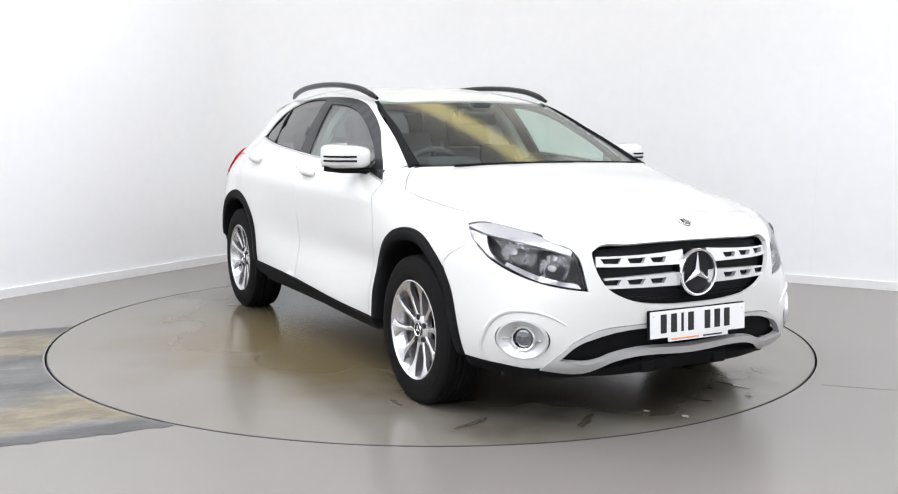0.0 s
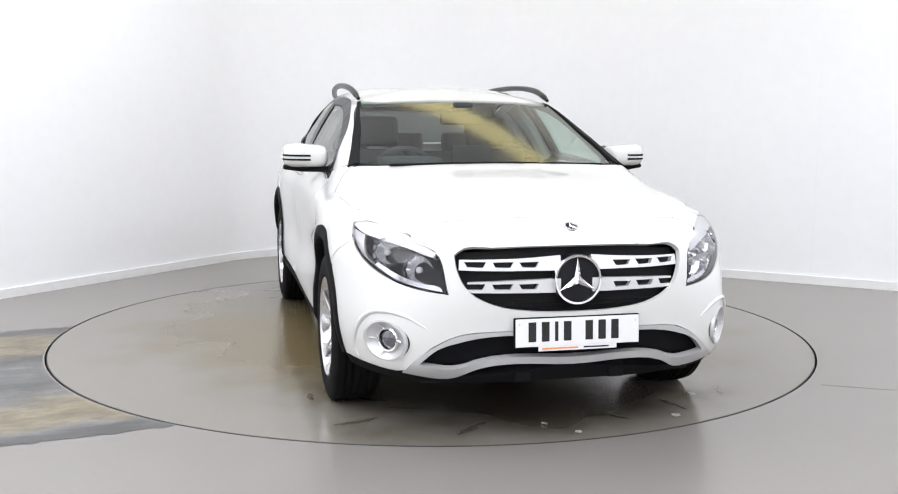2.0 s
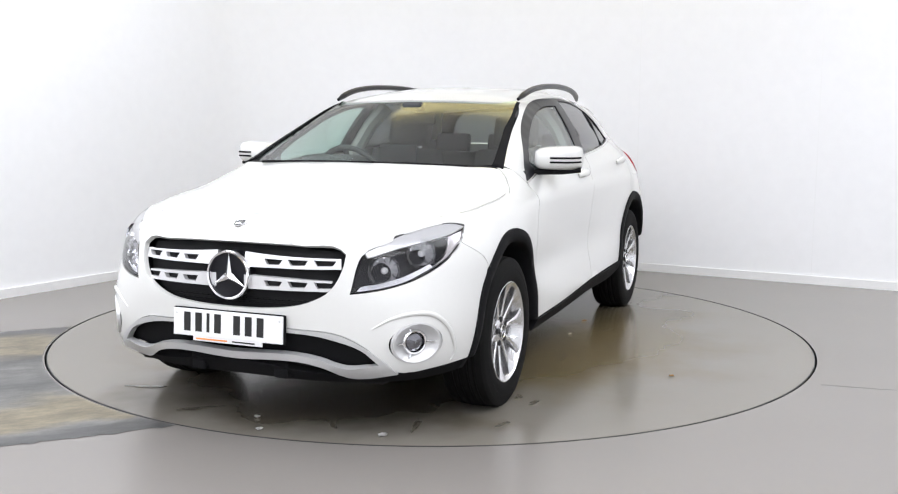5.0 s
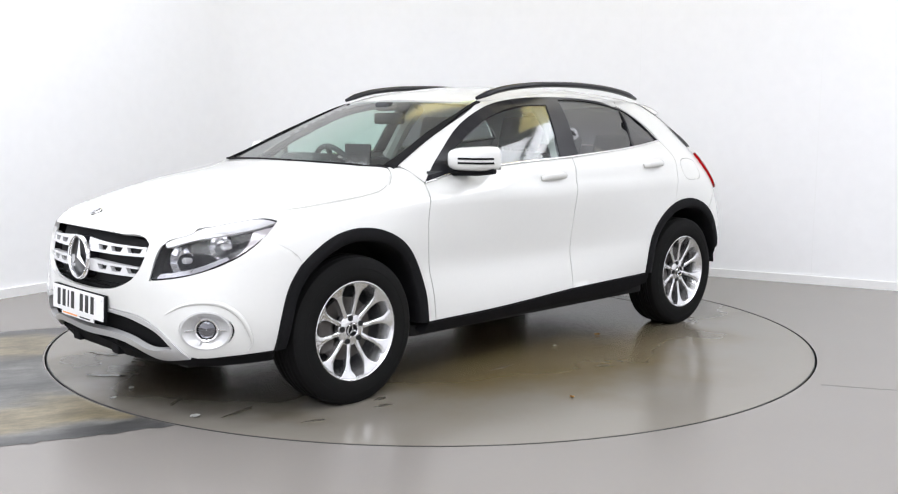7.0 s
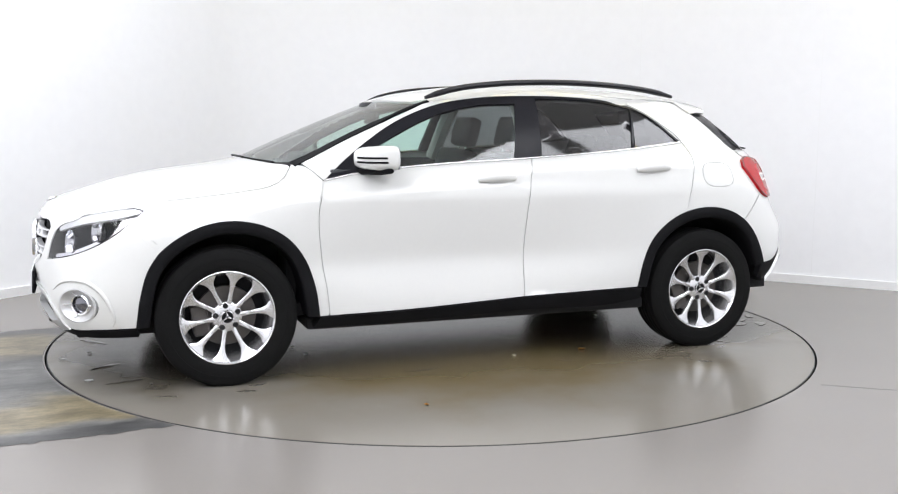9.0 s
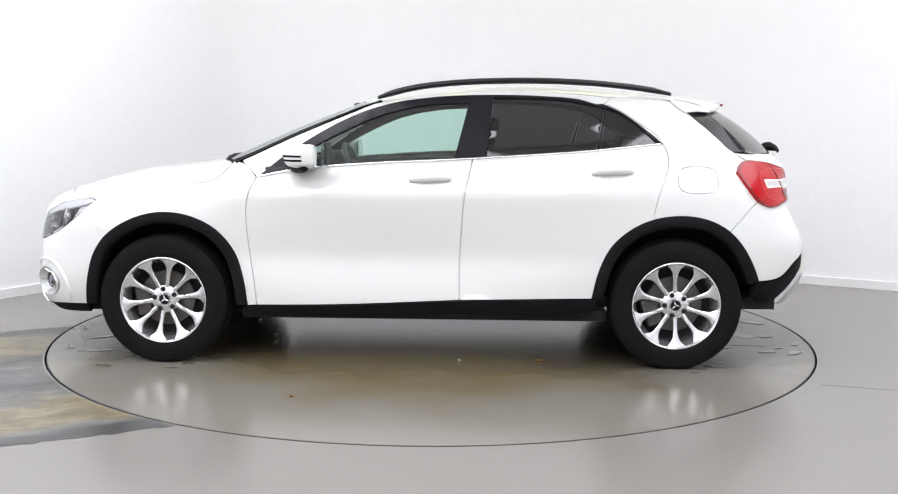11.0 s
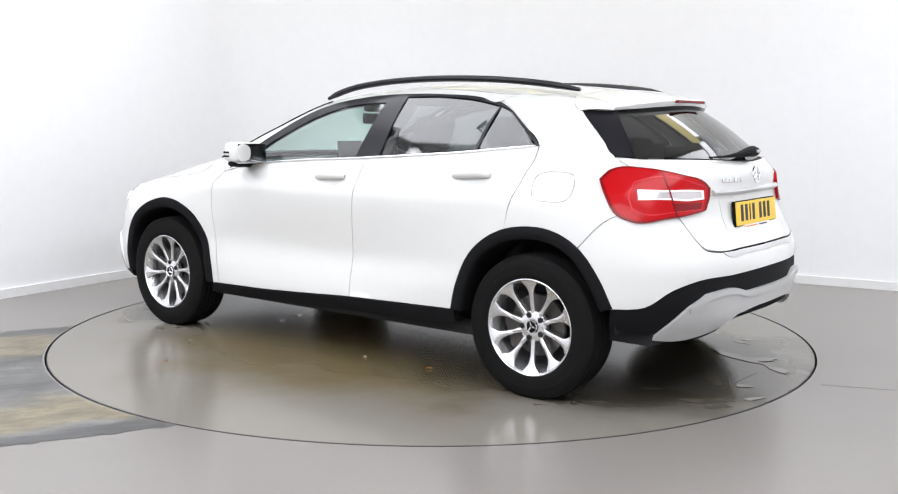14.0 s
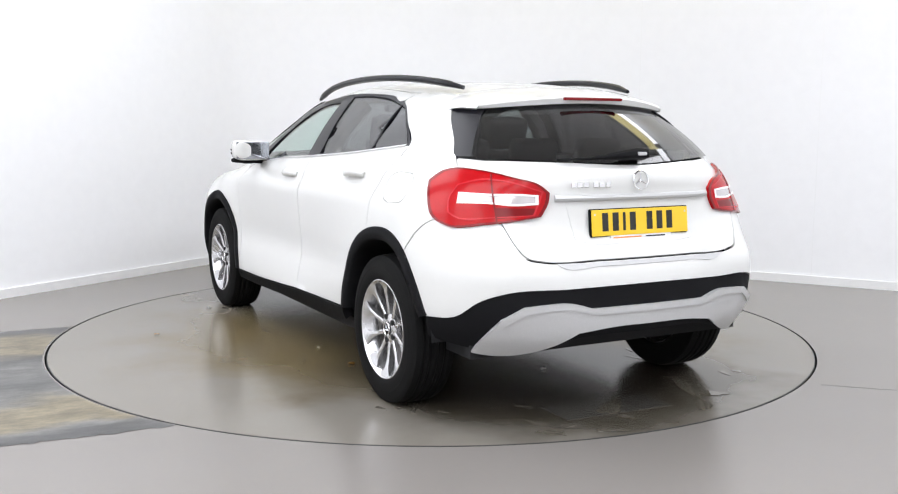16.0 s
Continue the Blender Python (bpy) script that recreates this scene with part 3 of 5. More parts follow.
def sheet(outline, proj, holes=(), step=0.035, out=0.0, depth=0.012, sharp=48, even=0):
    """A bmesh of a panel on the hull: outline and holes in the flat of proj, turned-in edges of that depth."""
    if proj in ("front", "rear"):
        sg = 1 if proj == "front" else -1
        outline = [to_ring(q, sg) if len(q) == 3 else q for q in outline]
        holes = [[to_ring(q, sg) if len(q) == 3 else q for q in h] for h in holes]
    loops = [smooth_outline(outline, min(0.02, step), sharp)] + [smooth_outline(h, min(0.02, step), sharp) for h in holes]
    lo, hi = loops[0].min(0), loops[0].max(0)
    gx, gy = np.meshgrid(np.arange(lo[0], hi[0], step), np.arange(lo[1], hi[1], step))
    g = np.stack([gx.ravel(), gy.ravel()], 1)
    g = g[inside(g, loops[0])]
    for h in loops[1:]:
        g = g[~inside(g, h)]
    edge = np.concatenate(loops)
    if len(g):
        g = g[np.min(np.linalg.norm(g[:, None] - edge[None], axis=2), axis=1) > step * 0.45]
    edges, base = [], 0
    for lp in loops:
        edges += [(base + i, base + (i + 1) % len(lp)) for i in range(len(lp))]
        base += len(lp)
    pts = np.concatenate([edge, g]) if len(g) else edge
    vs, _, fs, _, _, _ = delaunay_2d_cdt([Vector(q) for q in pts], edges, [], 0, 1e-6)
    uv = np.array([tuple(v) for v in vs])
    cen = np.array([uv[list(f)].mean(0) for f in fs])
    ok = inside(cen, loops[0])
    for h in loops[1:]:
        ok &= ~inside(cen, h)
    bm = bmesh.new()
    hits = [on_hull(v[0], v[1], proj) for v in vs]
    if even:
        # lay the panel on one even surface of that order instead of the net's own ripples
        c = uv - uv.mean(0)
        ds = np.array([(h - ray_of(q[0], q[1], proj)[0]).dot(ray_of(q[0], q[1], proj)[1]) for (h, _), q in zip(hits, uv)])
        terms = [(i, j) for i in range(even + 1) for j in range(even + 1 - i)]
        A = np.stack([c[:, 0] ** i * c[:, 1] ** j for i, j in terms], 1)
        fit = A @ np.linalg.lstsq(A, ds, rcond=None)[0]
        hits = [(ray_of(q[0], q[1], proj)[0] + ray_of(q[0], q[1], proj)[1] * float(d), n) for q, d, (_, n) in zip(uv, fit, hits)]
    bv = [bm.verts.new(h + n * out) for h, n in hits]
    for f, good in zip(fs, ok):
        if good:
            a, b, c = (bv[i] for i in f[:3])
            fn = (b.co - a.co).cross(c.co - a.co)
            if fn.dot(hits[f[0]][1]) < 0:
                b, c = c, b
            try:
                bm.faces.new((a, b, c))
            except ValueError:
                pass
    for f in bm.faces:
        f.smooth = True
    bm.verts.index_update()
    if depth:
        rim = [e for e in bm.edges if len(e.link_faces) == 1]
        low = {}
        for e in rim:
            for v in e.verts:
                if v not in low:
                    low[v] = bm.verts.new(v.co - hits[v.index][1] * depth)
            e.smooth = False
        for e in rim:
            lp = e.link_loops[0]
            a, b = lp.vert, lp.link_loop_next.vert
            bm.faces.new((b, a, low[a], low[b]))
    bmesh.ops.delete(bm, geom=[v for v in bm.verts if not v.link_faces], context="VERTS")
    return bm


def mirrored(bm):
    b = bm.copy()
    for v in b.verts:
        v.co.y = -v.co.y
    bmesh.ops.reverse_faces(b, faces=b.faces)
    return b


def panel(name, outline, proj, mat, parent=None, pair=False, label="", **k):
    bm = sheet(outline, proj, **k)
    obs = []
    if pair:
        obs.append(part(name, mirrored(bm), mat, parent or car, label))
    obs.insert(0, part(name, bm, mat, parent or car, label))
    return obs


def both(name, bm, mat, label=""):
    """The same piece on both flanks of the car."""
    b = mirrored(bm)
    return part(name, bm, mat, car, label), part(name, b, mat, car, label)


def offset2(line, d):
    """A polyline in the plane moved sideways by d."""
    p = np.array(line, float)
    t = np.gradient(p, axis=0)
    t /= np.linalg.norm(t, axis=1, keepdims=True)
    return p + np.stack([-t[:, 1], t[:, 0]], 1) * d


# ---- outlines shared by neighbouring panels (x, z on the flank) ----
ARCH_F = [(0.907, 0.32), (0.927, 0.458), (0.975, 0.602), (1.061, 0.711), (1.185, 0.778), (1.333, 0.80), (1.48, 0.772), (1.60, 0.708), (1.65, 0.665), (1.701, 0.593), (1.743, 0.459), (1.764, 0.31)]
ARCH_R = [(-0.915, 0.378), (-0.945, 0.506), (-1.014, 0.649), (-1.121, 0.742), (-1.21, 0.782), (-1.332, 0.803), (-1.45, 0.796), (-1.526, 0.773), (-1.60, 0.73), (-1.648, 0.684), (-1.722, 0.572), (-1.765, 0.474)]
DLO_TOP = [(0.854, 0.992), (0.73, 1.095), (0.6, 1.187), (0.393, 1.304), (0.188, 1.378), (-0.051, 1.418), (-0.344, 1.432), (-0.639, 1.428), (-0.85, 1.412), (-0.975, 1.388), (-1.06, 1.35), (-1.135, 1.30), (-1.284, 1.178)]
BELT = [(-1.268, 1.176), (-0.869, 1.136), (-0.276, 1.096), (0.447, 1.052), (0.70, 1.022), (0.854, 0.992)]


def body_panels():
    panel("hood", sym([(2.04, 0), (2.02, .26), (1.945, .52), (1.85, .625), (1.70, .735), (1.584, .782), (1.40, .812), (1.237, .818), (1.10, .797), (1.04, .765), (1.01, .72), (1.08, .57), (1.13, .34), (1.155, 0)]), "top", M_WHITE, label="glossy white bonnet")
    panel("front_fender", [(1.65, .668), (1.79, .797), (1.745, .838), (1.715, .862), (1.745, .870), (1.825, .862), (1.955, .836), (1.93, .874), (1.88, .888), (1.584, .903), (1.40, .924), (1.237, .944), (1.10, .966), (1.06, .985), (1.02, 1.03), (1.0, 1.066), (.94, 1.058), (.862, .992), (.889, .91), (.889, .612), (.865, .45), (.852, .322)] + ARCH_F[:9], "side", M_WHITE, pair=True)
    panel("front_door", [(.884, .905), (.884, .612), (.86, .45), (.847, .322), (.474, .328), (-.2145, .36), (-.2145, .45), (-.2165, .565), (-.2245, .75), (-.2445, .933), (-.2745, 1.07), (-.2785, 1.094), (.447, 1.05), (.70, 1.02), (.85, .99)], "side", M_WHITE, pair=True)
    panel("rear_door", [(-.2835, 1.094), (-.2795, 1.07), (-.2495, .933), (-.2295, .75), (-.2215, .565), (-.2195, .45), (-.2195, .36)] + ARCH_R[:5] + [(-1.238, .917), (-1.285, 1.043), (-1.298, 1.11), (-1.28, 1.174), (-.869, 1.134)], "side", M_WHITE, pair=True)
    flap = [(-1.445 + .105 * math.copysign(abs(math.cos(a)) ** .6, math.cos(a)), .995 + .068 * math.copysign(abs(math.sin(a)) ** .6, math.sin(a))) for a in np.linspace(0, 2 * math.pi, 20, endpoint=False)]
    flap_in = [(-1.445 + (x + 1.445) * .965, .995 + (z - .995) * .955) for x, z in flap]
    panel("rear_quarter", ARCH_R[4:9] + [(-1.76, .882), (-1.94, .888), (-1.885, 1.0), (-1.70, 1.10), (-1.655, 1.139), (-1.60, 1.189), (-1.55, 1.235), (-1.50, 1.280), (-1.45, 1.324), (-1.425, 1.346), (-1.38, 1.385), (-1.2, 1.41), (-1.02, 1.412), (-.99, 1.393), (-1.066, 1.354), (-1.142, 1.302), (-1.287, 1.178), (-1.303, 1.11), (-1.290, 1.043), (-1.243, .917)], "side", M_WHITE, pair=True, holes=[flap])
    panel("fuel_flap", flap_in, "side", M_WHITE, depth=.01)
    panel("roof_side", DLO_TOP[0:10] + [(-1.02, 1.418), (-.64, 1.452), (-.35, 1.456), (-.05, 1.437), (.17, 1.408), (.40, 1.318), (.62, 1.226), (.80, 1.148), (.95, 1.075), (.93, 1.058)], "side", M_WHITE, pair=True, step=.03, label="white roof pillar and side rail")
    panel("roof", sym([(.375, 0), (.352, .28), (.30, .46), (.235, .553), (.05, .565), (-.35, .555), (-.64, .552), (-1.0, .54), (-1.3, .50), (-1.42, .47), (-1.52, .30), (-1.55, 0)]), "top", M_WHITE, step=.045, label="white roof panel")
    # white inner shell that lies close behind the shut lines
    panel("inner_shell", [(.90, .33), (.474, .335), (-.212, .366), (-.90, .384)] + [(x, z + .012) for x, z in ARCH_R[1:8]] + [(-1.62, .735), (-1.67, .71), (-1.80, .80), (-1.95, .86), (-1.87, 1.0), (-1.69, 1.10), (-1.66, 1.12), (-1.45, 1.12), (-1.27, 1.165), (-.869, 1.125), (-.276, 1.085), (.447, 1.042), (.70, 1.012), (.90, 1.0), (1.0, 1.05), (1.03, 1.01), (1.08, .972), (1.237, .95), (1.584, .908), (1.72, .90), (1.72, .885), (1.70, .862), (1.75, .835), (1.79, .80), (1.86, .745), (1.76, .65), (1.71, .62), (1.66, .68)] + [(x, z + .012) for x, z in ARCH_F[7:0:-1]], "side", M_WHITE, pair=True, out=-.009, depth=0, step=.06)
    panel("nose_backing", sym([(2.18, 0), (2.12, .42), (2.01, .55), (1.965, .60), (1.90, .65), (1.80, .72), (1.70, .765), (1.5, .815), (1.2, .838), (1.03, .825), (1.0, .735), (1.05, .6), (1.11, .3), (1.12, 0)]), "top", M_WHITE, out=-.009, depth=0, step=.05)
    panel("wing_corner", [(1.97, .50), (2.035, .555), (1.99, .616), (1.90, .675), (1.83, .72), (1.79, .70), (1.85, .62), (1.935, .525)], "top", M_WHITE, pair=True, out=-.002, depth=.004, step=.03)
    panel("roof_backing", sym([(.33, 0), (.31, .28), (.26, .46), (.19, .56), (.05, .575), (-.35, .572), (-.64, .57), (-1.0, .565), (-1.3, .545), (-1.43, .50), (-1.50, .30), (-1.53, 0)]), "top", M_WHITE, out=-.010, depth=0, step=.05)
    panel("pillar_backing", [(.188, 1.373), (-.051, 1.413), (-.344, 1.427), (-.639, 1.423), (-.85, 1.407), (-.975, 1.383), (-1.06, 1.345), (-1.135, 1.295), (-1.284, 1.172), (-1.31, 1.10), (-1.69, 1.098), (-1.66, 1.13), (-1.55, 1.23), (-1.435, 1.335), (-1.38, 1.40), (-1.2, 1.43), (-1.0, 1.445), (-.6, 1.462), (-.35, 1.466), (-.05, 1.447), (.17, 1.417)], "side", M_WHITE, pair=True, out=-.007, depth=0, step=.04)
    panel("seam_backing", [(1.64, .690), (1.77, .812), (1.80, .80), (1.815, .775), (1.69, .648), (1.655, .655)], "side", M_WHITE, pair=True, out=-.0025, depth=0, step=.02)
    panel("seam_backing", sym([(2.055, 0), (2.035, .26), (1.96, .53), (1.93, .515), (2.005, .255), (2.022, 0)]), "top", M_WHITE, out=-.0025, depth=0, step=.02)
    # nose and bumper, with the openings
    grille = sym([(2.204, 0, .803), (2.182, .325, .797), (2.14, .46, .786), (2.137, .484, .765), (2.156, .478, .71), (2.186, .43, .62), (2.211, .333, .57), (2.23, .18, .545), (2.235, 0, .54)])
    fog = [to_ring((2.03, .742, 0), 1)[0], .412]
    fog_hole = [(fog[0] + .100 * math.cos(a), fog[1] + .078 * math.sin(a)) for a in np.linspace(0, 2 * math.pi, 18, endpoint=False)]
    fog_hole2 = [(-u, v) for u, v in fog_hole]
    nose = sym([(2.035, 0, .897), (2.012, .26, .893), (1.955, .53, .872), (1.935, .60, .860), (1.985, .622, .826), (2.098, .545, .772), (2.158, .508, .611), (2.11, .607, .624), (2.02, .714, .656), (1.887, .807, .725), (1.80, .84, .79), (1.73, .875, .735), (1.665, .9, .664), (1.71, .9, .593), (1.75, .89, .459), (1.768, .86, .312), (1.95, .78, .30), (2.06, .665, .296), (2.135, .57, .398), (2.165, .49, .443), (2.216, .27, .47), (2.23, 0, .477)])
    panel("front_bumper", nose, "front", M_WHITE, holes=[grille, fog_hole, fog_hole2], step=.03, depth=.02, label="white front bumper and nose panel")
    panel("lower_lip", sym([(2.16, 0, .315), (2.09, .5, .275), (2.05, .665, .29), (1.95, .78, .294), (1.768, .86, .306), (1.76, .83, .262), (1.98, .68, .246), (2.1, .42, .242), (2.13, 0, .242)]), "front", M_BLACK, step=.03, depth=.03, label="black plastic bumper lip")
    for y in (-.2, .2):
        part("lip_fin", box(bmesh.new(), 2.10, 2.172, y - .035, y + .035, .246, .318, .01), M_BLACK, car)
    # silver skid trim round the lower intake
    inner = sym([(2.225, 0, .445), (2.176, .45, .428), (2.144, .548, .392), (2.108, .612, .33), (2.142, .483, .312), (2.179, .381, .347), (2.207, 0, .355)])
    panel("skid_trim", sym([(2.23, 0, .474), (2.216, .27, .467), (2.165, .49, .440), (2.135, .572, .394), (2.06, .672, .292), (2.10, .49, .268), (2.165, .38, .317), (2.189, 0, .324)]), "front", M_SILVER, holes=[inner], out=.008, step=.025, depth=.03, label="satin silver lower bumper trim")
    panel("lower_intake", sym([(2.225, 0, .46), (2.17, .47, .44), (2.14, .56, .40), (2.1, .62, .31), (2.142, .483, .30), (2.179, .381, .33), (2.2, 0, .34)]), "front", M_BLACK, out=-.035, step=.04, depth=0, label="black mesh lower intake")
    # tail
    panel("tailgate", sym([(-2.016, 0, 1.104), (-1.975, .304, 1.116), (-1.84, .55, 1.122), (-1.69, .685, 1.122), (-1.9, .662, .99), (-1.946, .642, .893), (-1.965, .624, .86), (-2.02, .597, .782), (-2.054, .559, .735), (-2.076, .504, .722), (-2.12, .25, .72), (-2.126, 0, .72)]), "rear", M_WHITE, step=.03, label="white tailgate")
    panel("rear_bumper", sym([(-2.13, 0, .712), (-2.12, .25, .712), (-2.08, .504, .713), (-2.058, .568, .727), (-2.026, .605, .778), (-1.97, .632, .854), (-1.95, .65, .879), (-1.76, .86, .874), (-1.60, .91, .724), (-1.648, .91, .678), (-1.722, .9, .566), (-1.765, .885, .474), (-1.894, .812, .487), (-1.985, .74, .561), (-2.035, .675, .590), (-2.125, .393, .605), (-2.16, 0, .612)]), "rear", M_WHITE, step=.03, depth=.02, label="white rear bumper")
    panel("rear_valance", sym([(-2.16, 0, .608), (-2.125, .393, .601), (-2.035, .675, .586), (-1.985, .74, .557), (-1.894, .812, .483), (-1.765, .885, .470), (-1.74, .85, .385), (-1.86, .765, .352), (-1.95, .66, .335), (-2.05, .48, .36), (-2.10, .36, .39), (-2.13, .2, .402), (-2.14, 0, .402)]), "rear", M_BLACK, step=.035, depth=.03, out=-.004, label="black plastic rear valance")
    panel("rear_skid_trim", sym([(-2.16, 0, .522), (-2.15, .15, .522), (-2.143, .30, .520), (-2.132, .36, .538), (-2.125, .40, .546), (-2.10, .5, .545), (-2.072, .585, .538), (-2.024, .665, .485), (-1.96, .72, .40), (-1.9, .745, .335), (-1.95, .66, .325), (-2.04, .52, .345), (-2.085, .43, .378), (-2.115, .35, .42), (-2.14, .2, .437), (-2.15, 0, .44)]), "rear", M_SILVER, step=.025, out=.012, depth=.03, sharp=14, label="satin silver rear skid plate")
    ridge = [(-2.16, 0, .5235), (-2.15, .15, .5235), (-2.143, .30, .5215), (-2.132, .36, .5395), (-2.125, .40, .5475), (-2.10, .5, .5465), (-2.072, .585, .5395), (-2.024, .665, .487)]
    panel("skid_flange", sym(ridge + [(x, y * .985, z - .026) for x, y, z in reversed(ridge)]), "rear", M_SILVER, step=.02, out=.019, depth=.01, sharp=14, label="raised upper edge of the skid plate")
    panel("tail_backing", sym([(-2.01, 0, 1.095), (-1.97, .3, 1.108), (-1.84, .55, 1.122), (-1.72, .66, 1.135), (-1.68, .70, 1.138), (-1.665, .755, 1.07), (-1.70, .82, .95), (-1.85, .78, .80), (-2.02, .61, .74), (-2.09, .45, .73), (-2.12, 0, .73)]), "rear", M_WHITE, step=.05, out=-.012, depth=0)
    panel("sill_strip", sym([(-2.118, 0, .708), (-2.11, .25, .708), (-2.08, .44, .708), (-2.09, .42, .694), (-2.125, .25, .692), (-2.135, 0, .692)]), "rear", M_SILVER, step=.04, out=.004, depth=.006)
    # window glass and black frames
    panel("windscreen", sym([(.37, 0), (.345, .28), (.29, .465), (.222, .553), (.62, .633), (.80, .672), (.985, .70), (1.08, .545), (1.125, .33), (1.145, 0)]), "top", M_GLASS, step=.05, depth=.004, out=-.006, label="clear laminated windscreen", even=2)
    panel("windscreen_trim", [(.222, .548), (.42, .588), (.62, .612), (.80, .648), (1.0, .682), (.985, .735), (.80, .69), (.62, .652), (.42, .606), (.215, .568)], "top", M_BLACK, pair=True, depth=.014, out=.006)
    panel("cowl", sym([(1.165, 0), (1.14, .34), (1.09, .57), (1.015, .715), (.97, .705), (1.07, .545), (1.112, .33), (1.13, 0)]), "top", M_BLACK, depth=.02, out=-.002, label="black plastic windscreen cowl")
    # door glass
    panel("front_window", [(.63, 1.045), (.447, 1.06), (-.19, 1.097), (-.262, 1.385), (-.027, 1.372), (.208, 1.318), (.412, 1.23), (.56, 1.15), (.66, 1.075)], "side", M_SIDEGLASS, pair=True, out=-.008, depth=.004, step=.05, label="clear green-tinted front door glass", even=2)
    panel("rear_window", [(-.355, 1.108), (-.925, 1.147), (-.985, 1.365), (-.85, 1.392), (-.63, 1.412), (-.395, 1.414)], "side", M_TINT, pair=True, out=-.008, depth=.004, step=.05, label="dark privacy rear door glass", even=2)
    panel("quarter_window", [(-.955, 1.15), (-1.25, 1.182), (-1.135, 1.285), (-1.06, 1.34), (-1.0, 1.363)], "side", M_TINT, pair=True, out=-.008, depth=.004, step=.05, label="dark privacy quarter glass", even=2)
    frame_holes = [[(.645, 1.04), (.447, 1.057), (-.185, 1.094), (-.258, 1.388), (-.027, 1.376), (.208, 1.322), (.412, 1.234), (.56, 1.155), (.67, 1.075)],
                   [(-.35, 1.105), (-.93, 1.145), (-.99, 1.367), (-.85, 1.396), (-.63, 1.416), (-.39, 1.418)],
                   [(-.95, 1.147), (-1.262, 1.18), (-1.135, 1.29), (-1.06, 1.343), (-.997, 1.367)]]
    panel("window_frame", DLO_TOP + BELT[1:-1], "side", M_GLOSSBLACK, pair=True, holes=frame_holes, out=-.002, depth=.02, step=.04, label="gloss black window surround and pillars")
    for run in (BELT[:3], BELT[2:]):
        bead = [h + n * .004 for h, n in (on_hull(u, v - .003, "side") for u, v in hermite(np.array(run, float), 8, False))]
        both("belt_moulding", smooth(tube(bmesh.new(), bead, .0062, 8), 80), M_CHROME, "slim bright belt moulding")
    panel("rear_glass", sym([(-2.013, 0, 1.112), (-1.97, .304, 1.124), (-1.83, .53, 1.131), (-1.73, .635, 1.133), (-1.63, .55, 1.26), (-1.53, .46, 1.368), (-1.62, .28, 1.386), (-1.64, 0, 1.392)]), "rear", M_REARTINT, step=.04, out=-.004, depth=.004, label="dark tinted tailgate glass", even=2)
    panel("pillar_cover", [(-1.43, 1.346), (-1.505, 1.278), (-1.58, 1.21), (-1.66, 1.138), (-1.70, 1.138), (-1.74, 1.138), (-1.69, 1.20), (-1.64, 1.26), (-1.59, 1.315), (-1.545, 1.362), (-1.49, 1.358)], "side", M_GLOSSBLACK, pair=True, out=.001, depth=.02, label="gloss black rear pillar cover")
    # cladding along the sills and arches
    panel("sill_cladding", [(.90, .315), (.474, .322), (-.212, .354), (-.93, .372), (-.93, .315), (-.86, .30), (-.2, .285), (.5, .265), (.93, .262)], "side", M_BLACK, pair=True, out=.008, depth=.05, step=.05, label="black plastic sill cladding")


def arch_cladding(line, cx):
    """The black band round a wheel arch: proud of the wing, rolled inwards to the liner."""
    p = hermite(np.array(line, float), 5, False)
    c = np.array([cx, 0.335])
    bm = bmesh.new()
    rows = []
    for q in p:
        d = (c - q) / np.linalg.norm(c - q)
        hit, nrm = on_hull(q[0], q[1], "side")
        y = hit.y
        row = []
        for along, out in ((-.010, -.004), (-.007, .007), (.014, .013), (.045, .010), (.052, .0), (.052, -.03), (.052, -.24)):
            r = q + d * along
            row.append(bm.verts.new((r[0], y + out, r[1])))
        rows.append(row)
    for a, b in zip(rows, rows[1:]):
        for i in range(len(a) - 1):
            bm.faces.new((a[i], a[i + 1], b[i + 1], b[i]))
    bmesh.ops.recalc_face_normals(bm, faces=bm.faces)
    if sum(f.normal.y for f in bm.faces) < 0:
        bmesh.ops.reverse_faces(bm, faces=bm.faces)
    return smooth(bm, 50)


def liner(cx):
    """The dark inner wheel housing."""
    bm = bmesh.new()
    rows = []
    for i in range(25):
        a = math.radians(3 + 174 * i / 24)
        rows.append([bm.verts.new((cx + .43 * math.cos(a), y, .335 + .43 * math.sin(a))) for y in (.86, .5)])
    hub = bm.verts.new((cx, .5, .335))
    for a, b in zip(rows, rows[1:]):
        bm.faces.new((a[0], a[1], b[1], b[0]))
        bm.faces.new((a[1], hub, b[1]))
    return smooth(bm)


